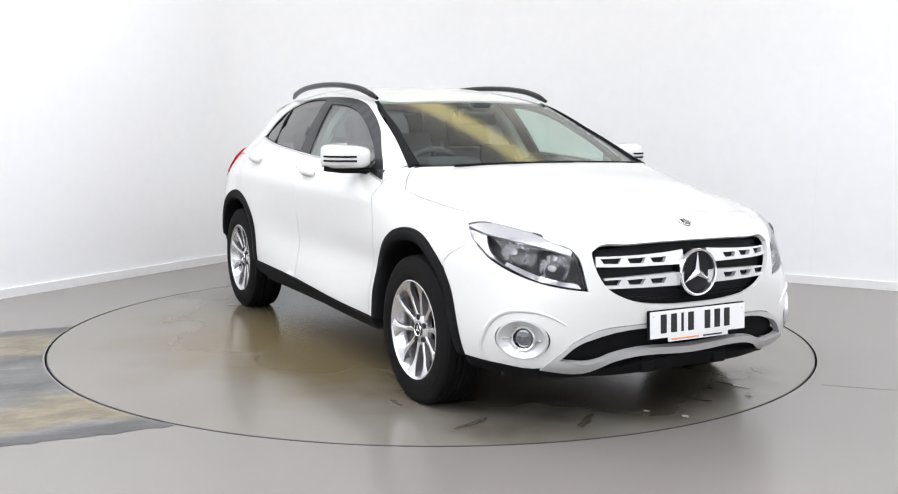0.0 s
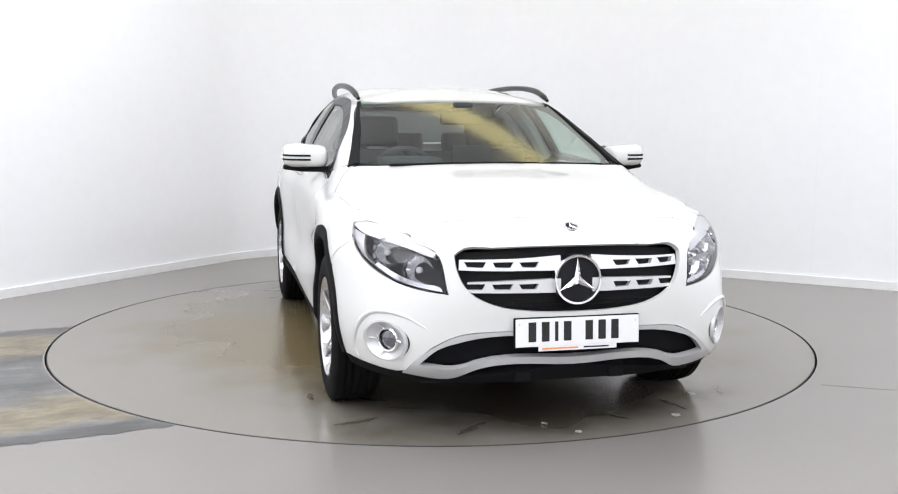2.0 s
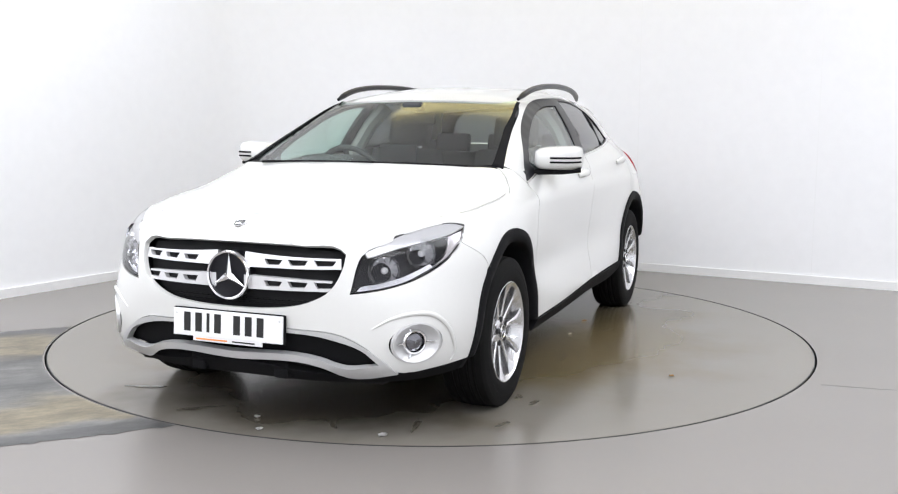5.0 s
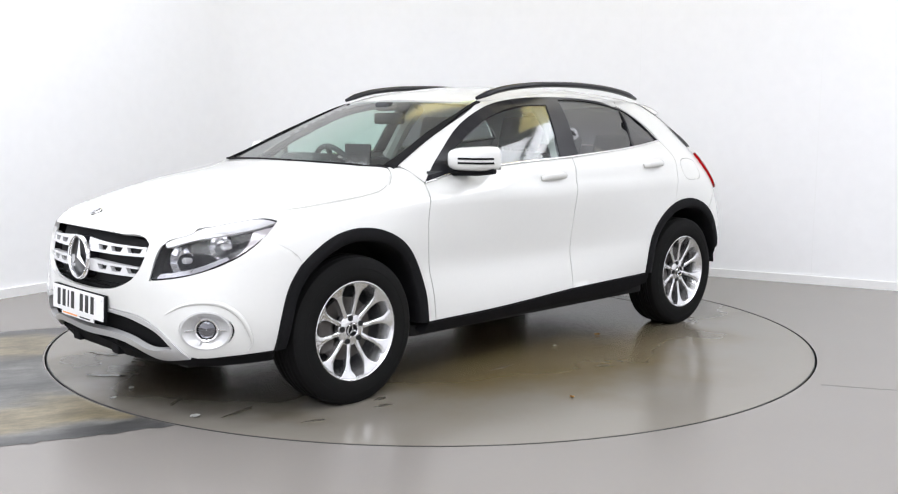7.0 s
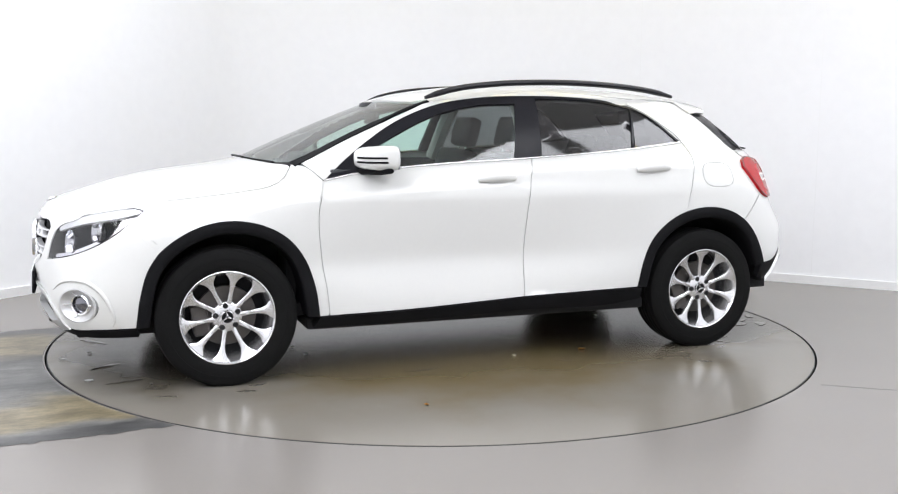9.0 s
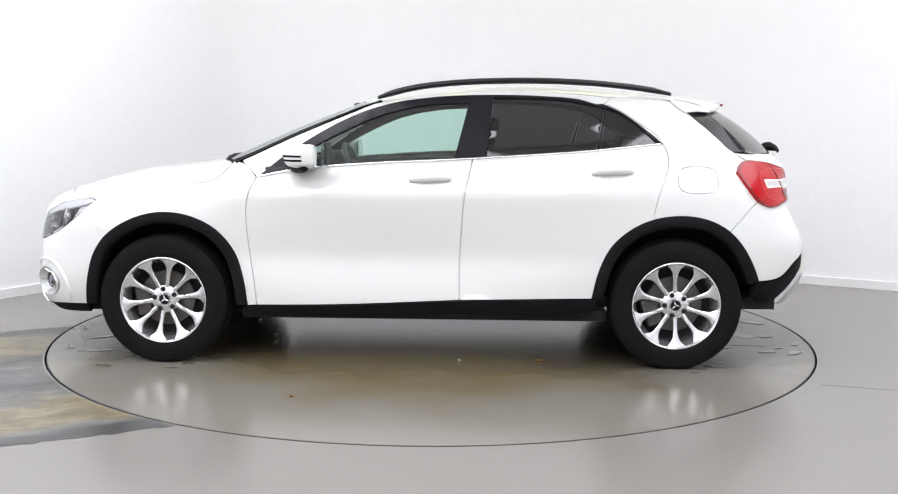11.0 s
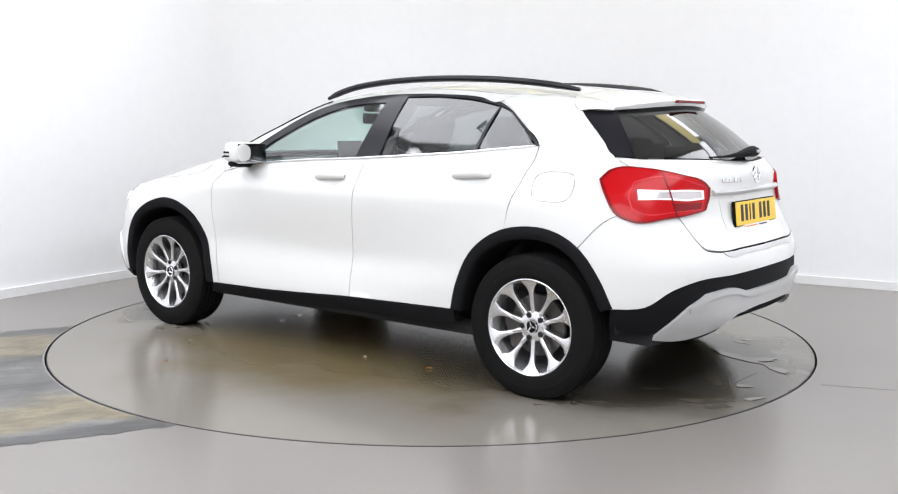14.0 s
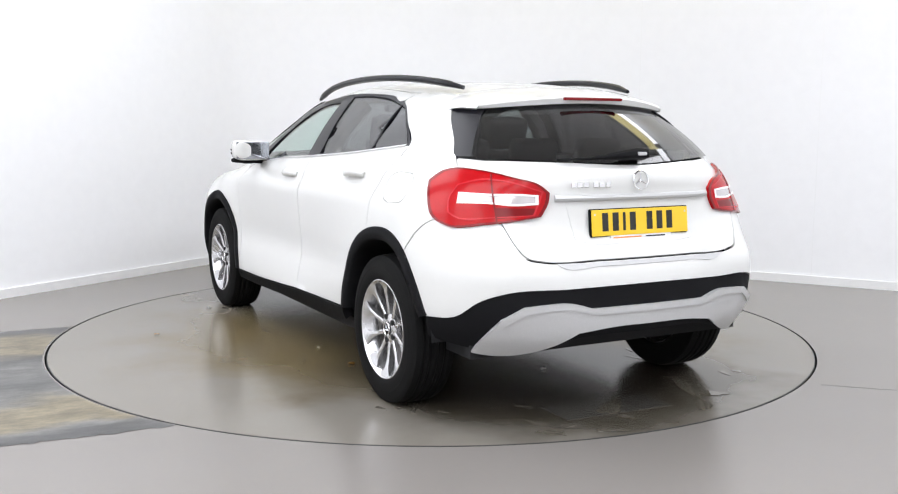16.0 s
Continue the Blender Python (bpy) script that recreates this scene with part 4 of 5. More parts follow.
def wheel(cx, side, turn):
    """An alloy wheel: tyre with grooves, barrel, ten flared spokes, cap, dark bolt holes, brake disc."""
    w = new("wheel")
    w.parent = car
    w.matrix_basis = pose(cx, side * 0.79, 0.339, 0, turn, 0 if side > 0 else 180)
    tread = []
    for y in np.linspace(-.092, .092, 25):
        groove = any(abs(y - g) < .006 for g in (-.05, -.017, .017, .05))
        tread.append((.337 + .008 * (1 - (abs(y) / .095) ** 3) - (.007 if groove else 0), float(y)))
    prof = [(.222, -.095), (.232, -.106), (.27, -.112), (.305, -.108), (.326, -.1)] + tread + [(.331, .097), (.322, .103), (.318, .104), (.30, .109), (.288, .111), (.286, .110), (.262, .112), (.24, .109), (.228, .104), (.222, .095)]
    tyre = part("tyre", smooth(lathe(prof, 72), 28), M_RUBBER, w, "black rubber tyre")
    bm = lathe([(.214, -.09), (.20, -.06), (.195, .02), (.203, .06), (.214, .084), (.219, .1), (.226, .106), (.231, .104), (.231, .096), (.224, .09), (.222, -.09)], 64)
    part("rim", smooth(bm), M_ALLOY, w, "bright silver alloy rim")
    # spokes
    for i in range(10):
        bm = bmesh.new()
        rows = []
        for r, half, top, thick in ((.040, .016, .066, .03), (.075, .011, .070, .032), (.11, .0098, .074, .032), (.145, .0108, .079, .030), (.172, .015, .085, .026), (.192, .024, .090, .022), (.208, .040, .096, .018), (.222, .051, .101, .016)):
            rows.append([bm.verts.new((r if abs(s) < 1 else r * math.cos(half / max(r, .05) * .6), top - (0.004 if abs(s) == 1 else 0) - (thick if low else 0), s * half)) for s, low in ((-1, 0), (-.6, 0), (.6, 0), (1, 0), (.8, 1), (-.8, 1))])
        for a, b in zip(rows, rows[1:]):
            for k in range(6):
                bm.faces.new((a[k], a[(k + 1) % 6], b[(k + 1) % 6], b[k]))
        bm.faces.new(rows[0])
        bm.faces.new(rows[-1][::-1])
        bmesh.ops.recalc_face_normals(bm, faces=bm.faces)
        bmesh.ops.rotate(bm, verts=bm.verts, matrix=Matrix.Rotation(math.radians(36 * i), 3, "Y"))
        part("spoke", smooth(bm, 40), M_ALLOY, w)
    part("hub", smooth(lathe([(.001, .07), (.03, .074), (.06, .071), (.072, .064), (.075, .04), (.001, .04)], 40), 30), M_ALLOY, w)
    cap = part("hub_cap", smooth(lathe([(.001, .077), (.026, .079), (.031, .077), (.033, .07)], 32)), M_BLACK, w, "black centre cap with silver ring")
    part("ring", smooth(lathe([(.026, .080), (.0275, .0825), (.031, .0825), (.0325, .079)], 32)), M_CHROME, w)
    for i in range(3):
        bm = bmesh.new()
        a = [bm.verts.new(q) for q in ((-.005, .0802, .004), (.005, .0802, .004), (0, .0802, .026), (0, .083, .006))]
        for f in ((0, 1, 3), (1, 2, 3), (2, 0, 3)):
            bm.faces.new([a[k] for k in f])
        bmesh.ops.recalc_face_normals(bm, faces=bm.faces)
        bmesh.ops.rotate(bm, verts=bm.verts, matrix=Matrix.Rotation(math.radians(120 * i), 3, "Y"))
        part("cap_arm", bm, M_CHROME, w)
    # black domes stand in for the shade inside the bolt holes
    for i in range(5):
        a = math.radians(72 * i + 18)
        bm = lathe([(.001, .0752), (.011, .0752), (.0135, .0742), (.0135, .06)], 12)
        bmesh.ops.translate(bm, verts=bm.verts, vec=(.056 * math.cos(a), 0.001, .056 * math.sin(a)))
        part("bolt_hole_shade", smooth(bm), M_DARK, w)
    disc = lathe([(.07, .02), (.145, .02), (.147, .017), (.147, .0), (.145, -.003), (.07, -.003)], 48)
    part("brake_disc", smooth(disc), M_IRON, w, "dull grey iron brake disc")
    bm = box(bmesh.new(), .085, .165, -.03, .045, -.075, .075, .012)
    part("brake_caliper", bm, M_IRON, w)
    part("wheel_back", smooth(lathe([(.001, -.04), (.2, -.04), (.2, -.05), (.001, -.05)], 32)), M_DARK, w)
    return w


body_panels()
for line, cx in ((ARCH_F, 1.35), (ARCH_R, -1.35)):
    both("arch_cladding", arch_cladding(line, cx), M_BLACK, "black plastic wheel arch cladding")
    both("wheel_housing", liner(cx), M_DARK)
for cx in (1.35, -1.35):
    for sd in (1, -1):
        wheel(cx, sd, 8 if cx > 0 else 20)


def star_badge(name, centre, normal, radius, bar, mat, parent, ring=True):
    """A ring with three tapering arms."""
    ob = new(name)
    ob.parent = parent
    ob.matrix_basis = Matrix.Translation(centre) @ Vector(normal).to_track_quat("Z", "Y").to_matrix().to_4x4()
    part("ring", smooth(lathe([(radius - bar, 0), (radius - bar * .8, bar * .6), (radius - bar * .3, bar * .75), (radius, bar * .3), (radius, -bar * .5), (radius - bar, -bar * .5)], 48, "z", True), 40), mat, ob)
    for i in range(3):
        bm = bmesh.new()
        r = radius - bar
        w = radius * .15
        a = [bm.verts.new(q) for q in ((-w, 0, 0), (0, -w * .58, 0), (w, 0, 0), (0, r, 0), (0, 0.1 * w, bar * .8))]
        for f in ((0, 1, 4), (1, 2, 4), (2, 3, 4), (3, 0, 4), (3, 2, 1, 0)):
            bm.faces.new([a[k] for k in f])
        bmesh.ops.recalc_face_normals(bm, faces=bm.faces)
        bmesh.ops.rotate(bm, verts=bm.verts, matrix=Matrix.Rotation(math.radians(120 * i), 3, "Z"))
        part("arm", bm, mat, ob)
    return ob


def front_details():
    # upper grille: black back, two slotted silver bars a side, ring with three arms
    panel("grille_backing", sym([(2.204, 0, .82), (2.182, .33, .812), (2.13, .49, .79), (2.13, .50, .72), (2.18, .44, .61), (2.211, .34, .56), (2.23, 0, .53)]), "front", M_DARK, out=-.055, depth=0, step=.05, label="black grille recess")
    for zc in (.729, .639):
        for sd in (1, -1):
            u0, u1 = .064, (.43 if zc > .7 else .40)
            lo = [(sd * (u0 + (u1 - u0) * f), zc - .022 - .004 * f + (.006 * f)) for f in (0, .25, .5, .75, 1)]
            hi = [(sd * (u0 + (u1 - u0) * f), zc + .034 - .012 * f + (.006 * max(0, 1 - f * 2.5) if zc > .7 else 0)) for f in (1, .75, .5, .25, .12, 0)]
            slots = []
            for k in range(3):
                a, b = .15 + .095 * k, .15 + .095 * k + .075
                slots.append([(sd * a, zc + .016), (sd * b, zc + .014), (sd * (b - .012), zc - .007), (sd * (a + .012), zc - .008)])
            pr = lambda q: [to_ring((2.2 - .14 * (u / .45) ** 2, u, v), 1) for u, v in q]
            panel("grille_bar", pr(lo + hi), "front", M_SILVER_LIT, holes=[pr(s) for s in slots], out=-.014, depth=.028, step=.03, label="satin silver slotted grille bar")
            for s in slots:
                panel("slot_fill", pr(s), "front", M_DARK, out=-.034, depth=0, step=.05)
    mesh = bmesh.new()
    for i in range(-13, 14):
        for j in range(2):
            u = i * .026 + j * .013
            q, n = on_hull(*to_ring((2.22 - .12 * (u / .4) ** 2, u, .575 - j * .016), 1), "front")
            box(mesh, q.x - .04, q.x - .03, q.y - .010, q.y + .010, q.z - .002, q.z + .002)
    part("grille_mesh", mesh, M_BLACK, car)
    star_badge("grille_badge", (2.230, 0, .668), (1, 0, .05), .101, .014, M_CHROME, car)
    part("badge_backing", smooth(lathe([(.001, 2.222), (.094, 2.220), (.096, 2.17)], 40, "x"), 40), M_GLOSSBLACK, car).location = (0, 0, .668)
    star_badge("bonnet_badge", on_hull(2.14, 0, "top")[0] + Vector((0.002, 0, .002)), on_hull(2.14, 0, "top")[1], .028, .005, M_CHROME, car)
    q, n = on_hull(2.14, 0, "top")
    bm = lathe([(.001, .0025), (.026, .002), (.027, -.004)], 28, "z")
    bm.transform(Matrix.Translation(q) @ n.to_track_quat("Z", "Y").to_matrix().to_4x4())
    part("badge_backing", smooth(bm), M_GLOSSBLACK, car)
    # rolled crease over and beside each fog lamp
    for sd in (1, -1):
        arc = [(2.145, .60, .475), (2.10, .66, .515), (2.04, .73, .533), (1.97, .79, .52), (1.92, .825, .475), (1.885, .84, .41), (1.87, .84, .35), (1.88, .825, .318)]
        line = hermite(np.array([on_hull(*to_ring(q, 1), "front")[0] for q in arc], float), 4, False)
        bm = tube(bmesh.new(), [Vector((q[0], sd * q[1], q[2])) for q in line], [.002 + .009 * math.sin(math.pi * min(1, (i + 1) / (len(line)) * .96)) for i in range(len(line))], 10)
        part("bumper_crease", smooth(bm, 80), M_WHITE, car)
    # fog lamps in their silver dishes
    q, n = on_hull(to_ring((2.03, .742, 0), 1)[0], .412, "front")
    m = Matrix.Translation(q - n * .008) @ n.to_track_quat("Z", "Y").to_matrix().to_4x4()
    for sd in (1, -1):
        f = new("fog_lamp")
        f.parent = car
        mm = m.copy()
        if sd < 0:
            nn = Vector((n.x, -n.y, n.z))
            mm = Matrix.Translation(Vector((q.x, -q.y, q.z)) - nn * .008) @ nn.to_track_quat("Z", "Y").to_matrix().to_4x4()
        f.matrix_basis = mm
        bm = smooth(lathe([(.096, -.012), (.096, .002), (.088, .004), (.075, -.008), (.052, -.03), (.042, -.032), (.042, -.05), (.001, -.05)], 40, "z"))
        bmesh.ops.scale(bm, vec=(1.14, .885, 1), verts=bm.verts)
        part("bezel", bm, M_SILVER, f, "satin silver oval fog lamp surround")
        part("ring", smooth(lathe([(.040, -.035), (.042, -.014), (.048, -.011), (.053, -.016), (.053, -.036)], 32, "z")), M_CHROME, f)
        part("lens", smooth(lathe([(.001, -.012), (.021, -.014), (.035, -.022), (.040, -.034)], 32, "z")), M_FOGLENS, f, "dark clear fog lamp lens")
        for a in (0, 110, 180, 250):
            c, s = math.cos(radians(a)), math.sin(radians(a))
            part("fin", tube(bmesh.new(), [(c * .052, s * .05, -.016), (c * .085, s * .066, -.004)], .004, 6), M_CHROME, f)
    # headlamps
    HL = [(2.152, .512, .617), (2.135, .53, .70), (2.098, .546, .773), (1.985, .624, .827), (1.955, .642, .838), (1.825, .714, .863), (1.745, .785, .871), (1.717, .822, .859), (1.742, .836, .838), (1.79, .834, .80), (1.887, .803, .73), (2.015, .71, .66), (2.11, .605, .628)]
    for sd in (1, -1):
        h = new("headlight")
        h.parent = car
        fl = (lambda b: b) if sd > 0 else mirrored
        part("housing", fl(sheet(HL, "front", step=.025, out=-.07, depth=-.068)), M_GLOSSBLACK, h, "dark grey headlight housing")
        up = [(2.098, .547, .771), (1.985, .625, .825), (1.955, .643, .836), (1.825, .715, .861), (1.75, .785, .868), (1.722, .82, .857), (1.816, .791, .830), (1.904, .739, .811), (2.004, .658, .788), (2.097, .558, .752)]
        part("brow", fl(sheet(up, "front", step=.02, out=-.004, depth=.012)), M_SILVER, h, "silver light strip along the top")
        tail = [(1.822, .792, .828), (1.735, .826, .848), (1.746, .833, .836), (1.79, .831, .80), (1.887, .802, .733), (1.93, .772, .710), (1.875, .80, .748), (1.838, .799, .80)]
        part("side_strip", fl(sheet(tail, "front", step=.025, out=-.016, depth=.012)), M_CLEARLENS, h)
        low = [(2.145, .53, .622), (2.11, .605, .634), (2.02, .71, .665), (1.93, .775, .71), (1.94, .765, .722), (2.03, .695, .68), (2.115, .595, .65), (2.14, .545, .64)]
        part("lower_strip", fl(sheet(low, "front", step=.025, out=-.02, depth=.01)), M_CHROME, h)
        for (cx, cy, cz), r in (((1.915, .708, .755), .062), ((2.035, .60, .695), .068)):
            bm = lathe([(r, .02), (r * .96, .012), (r * .8, -.012), (r * .5, -.03), (r * .25, -.036), (.001, -.037)], 11, "z")
            d = Vector((.93, .3, .12)).normalized()
            bm.transform(Matrix.Translation((cx, cy, cz)) @ d.to_track_quat("Z", "Y").to_matrix().to_4x4())
            part("reflector", fl(bm), M_REFLECT, h, "faceted chrome reflector bowl")
            bm = lathe([(.012, -.035), (.014, .004), (.009, .012), (.001, .013)], 12, "z")
            bm.transform(Matrix.Translation((cx, cy, cz)) @ d.to_track_quat("Z", "Y").to_matrix().to_4x4())
            part("bulb", fl(smooth(bm)), M_SILVER, h)
        rim2 = smooth_outline([to_ring(q, 1) for q in HL], .02)
        cen = rim2.mean(0)
        part("seal", fl(sheet([tuple(q) for q in rim2], "front", holes=[[tuple(cen + (q - cen) * .98) for q in rim2]], out=-.002, depth=.012)), M_BLACK, h)
        part("cover", fl(sheet(HL, "front", step=.025, out=0.001, depth=0)), M_LAMPGLASS, h, "clear headlight cover")


def number_plate(x, z, tilt, mat, face, label):
    """A plate with its marks as plain bars."""
    p = new("number_plate")
    p.parent = car
    p.matrix_basis = Matrix.Translation((x, 0, z)) @ Matrix.Rotation(0 if face > 0 else math.pi, 4, "Z") @ Matrix.Rotation(radians(tilt), 4, "Y")
    part("holder", box(bmesh.new(), -.016, -.001, -.265, .265, -.06, .06, .006), M_BLACK, p)
    part("plate", box(bmesh.new(), 0, .006, -.26, .26, -.0555, .0555, .002), mat, p, label)
    y = -.208
    for k in range(7):
        w = .014 if k == 2 else .032
        part("mark", box(bmesh.new(), .0055, .0072, y, y + w, -.036, .042, .0008), M_INK, p)
        y += w + .023 + (.036 if k == 3 else 0)
    part("dealer_strip", box(bmesh.new(), -.002, .004, -.165, .165, -.075, -.052, .002), M_PLATE_W, p)
    part("dealer_mark", box(bmesh.new(), .0035, .0048, -.15, .0, -.068, -.062), M_ORANGE, p)
    part("dealer_mark", box(bmesh.new(), .0035, .0048, .025, .13, -.068, -.062), M_INK, p)
    for sy in (-.245, .245):
        part("screw", smooth(lathe([(.001, .0072), (.004, .007), (.005, .005)], 10, "x")), M_SILVER, p).location = (0, sy, .035)


def rear_details():
    TL = [(-1.650, .80, 1.03), (-1.672, .75, 1.068), (-1.71, .72, 1.081), (-1.80, .662, 1.078), (-1.93, .556, 1.05), (-1.99, .46, 1.022), (-2.002, .43, .995), (-2.005, .437, .955), (-2.0, .47, .895), (-1.985, .53, .884), (-1.933, .68, .866), (-1.815, .81, .856), (-1.755, .838, .885), (-1.69, .826, .965)]
    ring = smooth_outline([to_ring(q, -1) for q in TL], .02)
    for sd in (1, -1):
        fl = (lambda b: b) if sd > 0 else mirrored
        t = new("tail_light")
        t.parent = car
        part("lens", fl(sheet([tuple(q) for q in ring], "rear", step=.02, out=.014, depth=.022)), M_RED, t, "glossy red tail light lens")
        cen = ring.mean(0)
        part("surround", fl(sheet([tuple(q) for q in ring], "rear", holes=[[tuple(cen + (q - cen) * .945) for q in ring]], step=.02, out=.0148, depth=.004)), M_RED_DEEP, t, "dark red rim of the lens")
        u0, u1 = ring[:, 0].min(), ring[:, 0].max()
        w = u1 - u0
        strip_o = [(u0 + w * .09, .985), (u0 + w * .09, .945), (u0 + w * .30, .938), (u0 + w * .42, .944), (u0 + w * .70, .944), (u0 + w * .70, .988), (u0 + w * .42, .986), (u0 + w * .25, .988)]
        strip_i = [(u0 + w * .115, .978), (u0 + w * .115, .953), (u0 + w * .30, .947), (u0 + w * .42, .952), (u0 + w * .68, .952), (u0 + w * .68, .980), (u0 + w * .42, .978), (u0 + w * .25, .980)]
        part("clear_strip", fl(sheet(strip_o, "rear", holes=[strip_i], step=.02, out=.0165, depth=.003, sharp=60)), M_PLATE_W, t, "white light guide frame")
        part("indicator", fl(sheet(strip_i, "rear", step=.02, out=.015, depth=.002, sharp=60)), M_CLEARLENS, t, "clear indicator reflector")
        guide = [(u0 + w * f, z) for f, z in ((.05, 1.0), (.30, 1.035), (.55, 1.042), (.72, 1.02), (.775, .96), (.755, .905), (.70, .888), (.40, .889), (.12, .898))]
        gc = np.mean(guide, axis=0)
        part("light_guide", fl(sheet(guide, "rear", holes=[[tuple(gc + (np.array(q) - gc) * (.965, .93)) for q in guide]], step=.02, out=.0158, depth=.003)), M_RED_PALE, t, "paler red light guide line")
        part("reflex", fl(sheet([(u0 + w * .12, .93), (u0 + w * .12, .90), (u0 + w * .4, .885), (u0 + w * .42, .93)], "rear", step=.02, out=.0155, depth=.002)), M_RED_DEEP, t)
        part("split", fl(sheet([(u0 + w * .385, .875), (u0 + w * .398, .875), (u0 + w * .47, 1.06), (u0 + w * .457, 1.06)], "rear", step=.02, out=.0172, depth=.003)), M_RED_DEEP, t)
    # spoiler, brake lamp
    bm = bmesh.new()
    top = []
    n = 25
    for i in range(n):
        y = -1 + 2 * i / (n - 1)
        f = abs(y)
        xr, zr = -1.715 + .15 * f**2.2, 1.408 - .042 * f**2
        xs = -1.33
        q, nn = on_hull(xs, y * .49, "top")
        row = []
        for k in range(7):
            s = k / 6
            x = xs + (xr - xs) * s
            z = (q.z - .003) * (1 - s) + zr * s + .012 * math.sin(math.pi * s)
            row.append(bm.verts.new((x, y * (.497 + .018 * s), z)))
        row.append(bm.verts.new((xr - .004, y * .516, zr - .010)))
        row.append(bm.verts.new((xr + .006, y * .517, zr - .036 + .014 * f**3)))
        row.append(bm.verts.new((xr + .09, y * .52, zr - .045 + .014 * f**3)))
        top.append(row)
    for sd in (-1, 1):
        for (lx, lz), (ex, ey, ez) in zip(((-1.345, 1.424), (-1.352, 1.405), (-1.368, 1.382), (-1.392, 1.36), (-1.420, 1.339)), ((-1.566, .519, 1.362), (-1.566, .523, 1.358), (-1.565, .526, 1.353), (-1.562, .528, 1.349), (-1.556, .528, 1.345))):
            h, nn = on_hull(lx, lz, "side")
            a, e = h + nn * .004, Vector((ex, ey, ez))
            row = []
            for k in range(7):
                s = k / 6
                q = a.lerp(e, s) + Vector((0, .012, .006)) * math.sin(math.pi * s)
                row.append(bm.verts.new((q.x, sd * q.y, q.z)))
            for dx, dy, dz in ((-.003, -.002, -.004), (.012, -.012, -.007), (.06, -.03, -.008)):
                row.append(bm.verts.new((ex + dx, sd * (ey + dy), ez + dz)))
            if sd < 0:
                top.insert(0, row)
            else:
                top.append(row)
    for a, b in zip(top, top[1:]):
        for k in range(len(a) - 1):
            bm.faces.new((a[k], b[k], b[k + 1], a[k + 1]))
    for row in (top[0], top[-1]):
        bm.faces.new(row)
    bmesh.ops.recalc_face_normals(bm, faces=bm.faces)
    part("spoiler", smooth(bm, 40), M_WHITE, car, "white tailgate roof spoiler")
    part("brake_light", box(bmesh.new(), -1.724, -1.70, -.16, .16, 1.384, 1.398, .004), M_RED_DEEP, car, "slim dark red high brake light")
    # wiper
    arm = tube(bmesh.new(), [(-2.035, -.04, 1.152), (-2.04, .0, 1.153), (-2.042, .08, 1.148), (-2.036, .18, 1.14), (-2.02, .27, 1.134), (-1.985, .38, 1.13)], [.030, .034, .027, .014, .007, .006], 10, .8)
    w = part("rear_wiper", smooth(arm), M_BLACK, car, "black rear wiper arm")
    part("wiper_cap", box(bmesh.new(), -2.078, -2.06, -.022, .022, 1.148, 1.162, .004), M_SILVER, w, "small grey maker's mark")
    # tailgate handle strip, badge, model marks
    q0 = [on_hull(*to_ring((-2.03, y, .972), -1), "rear")[0] for y in np.linspace(-.42, .42, 17)]
    bm = tube(bmesh.new(), [v + Vector((-.006, 0, 0)) for v in q0], .014, 8)
    part("handle_strip", smooth(bm), M_SILVER, car, "satin silver tailgate handle strip")
    panel("plate_recess", sym([(-2.04, 0, .948), (-2.03, .36, .94), (-2.05, .33, .80), (-2.06, .27, .785), (-2.08, 0, .785)]), "rear", M_WHITE, out=.0018, depth=.0022, step=.04)
    star_badge("tailgate_badge", (-2.066, 0, 1.042), (-1, 0, .1), .042, .006, M_CHROME, car)
    y = .335
    for k in range(6):
        q, nn = on_hull(*to_ring((-2.05, y, 1.026), -1), "rear")
        part("model_mark", box(bmesh.new(), q.x - .004, q.x + .002, q.y - .012, q.y + .012, q.z - .011, q.z + .011, .0015), M_CHROME, car)
        y -= .031 + (.016 if k == 2 else 0)


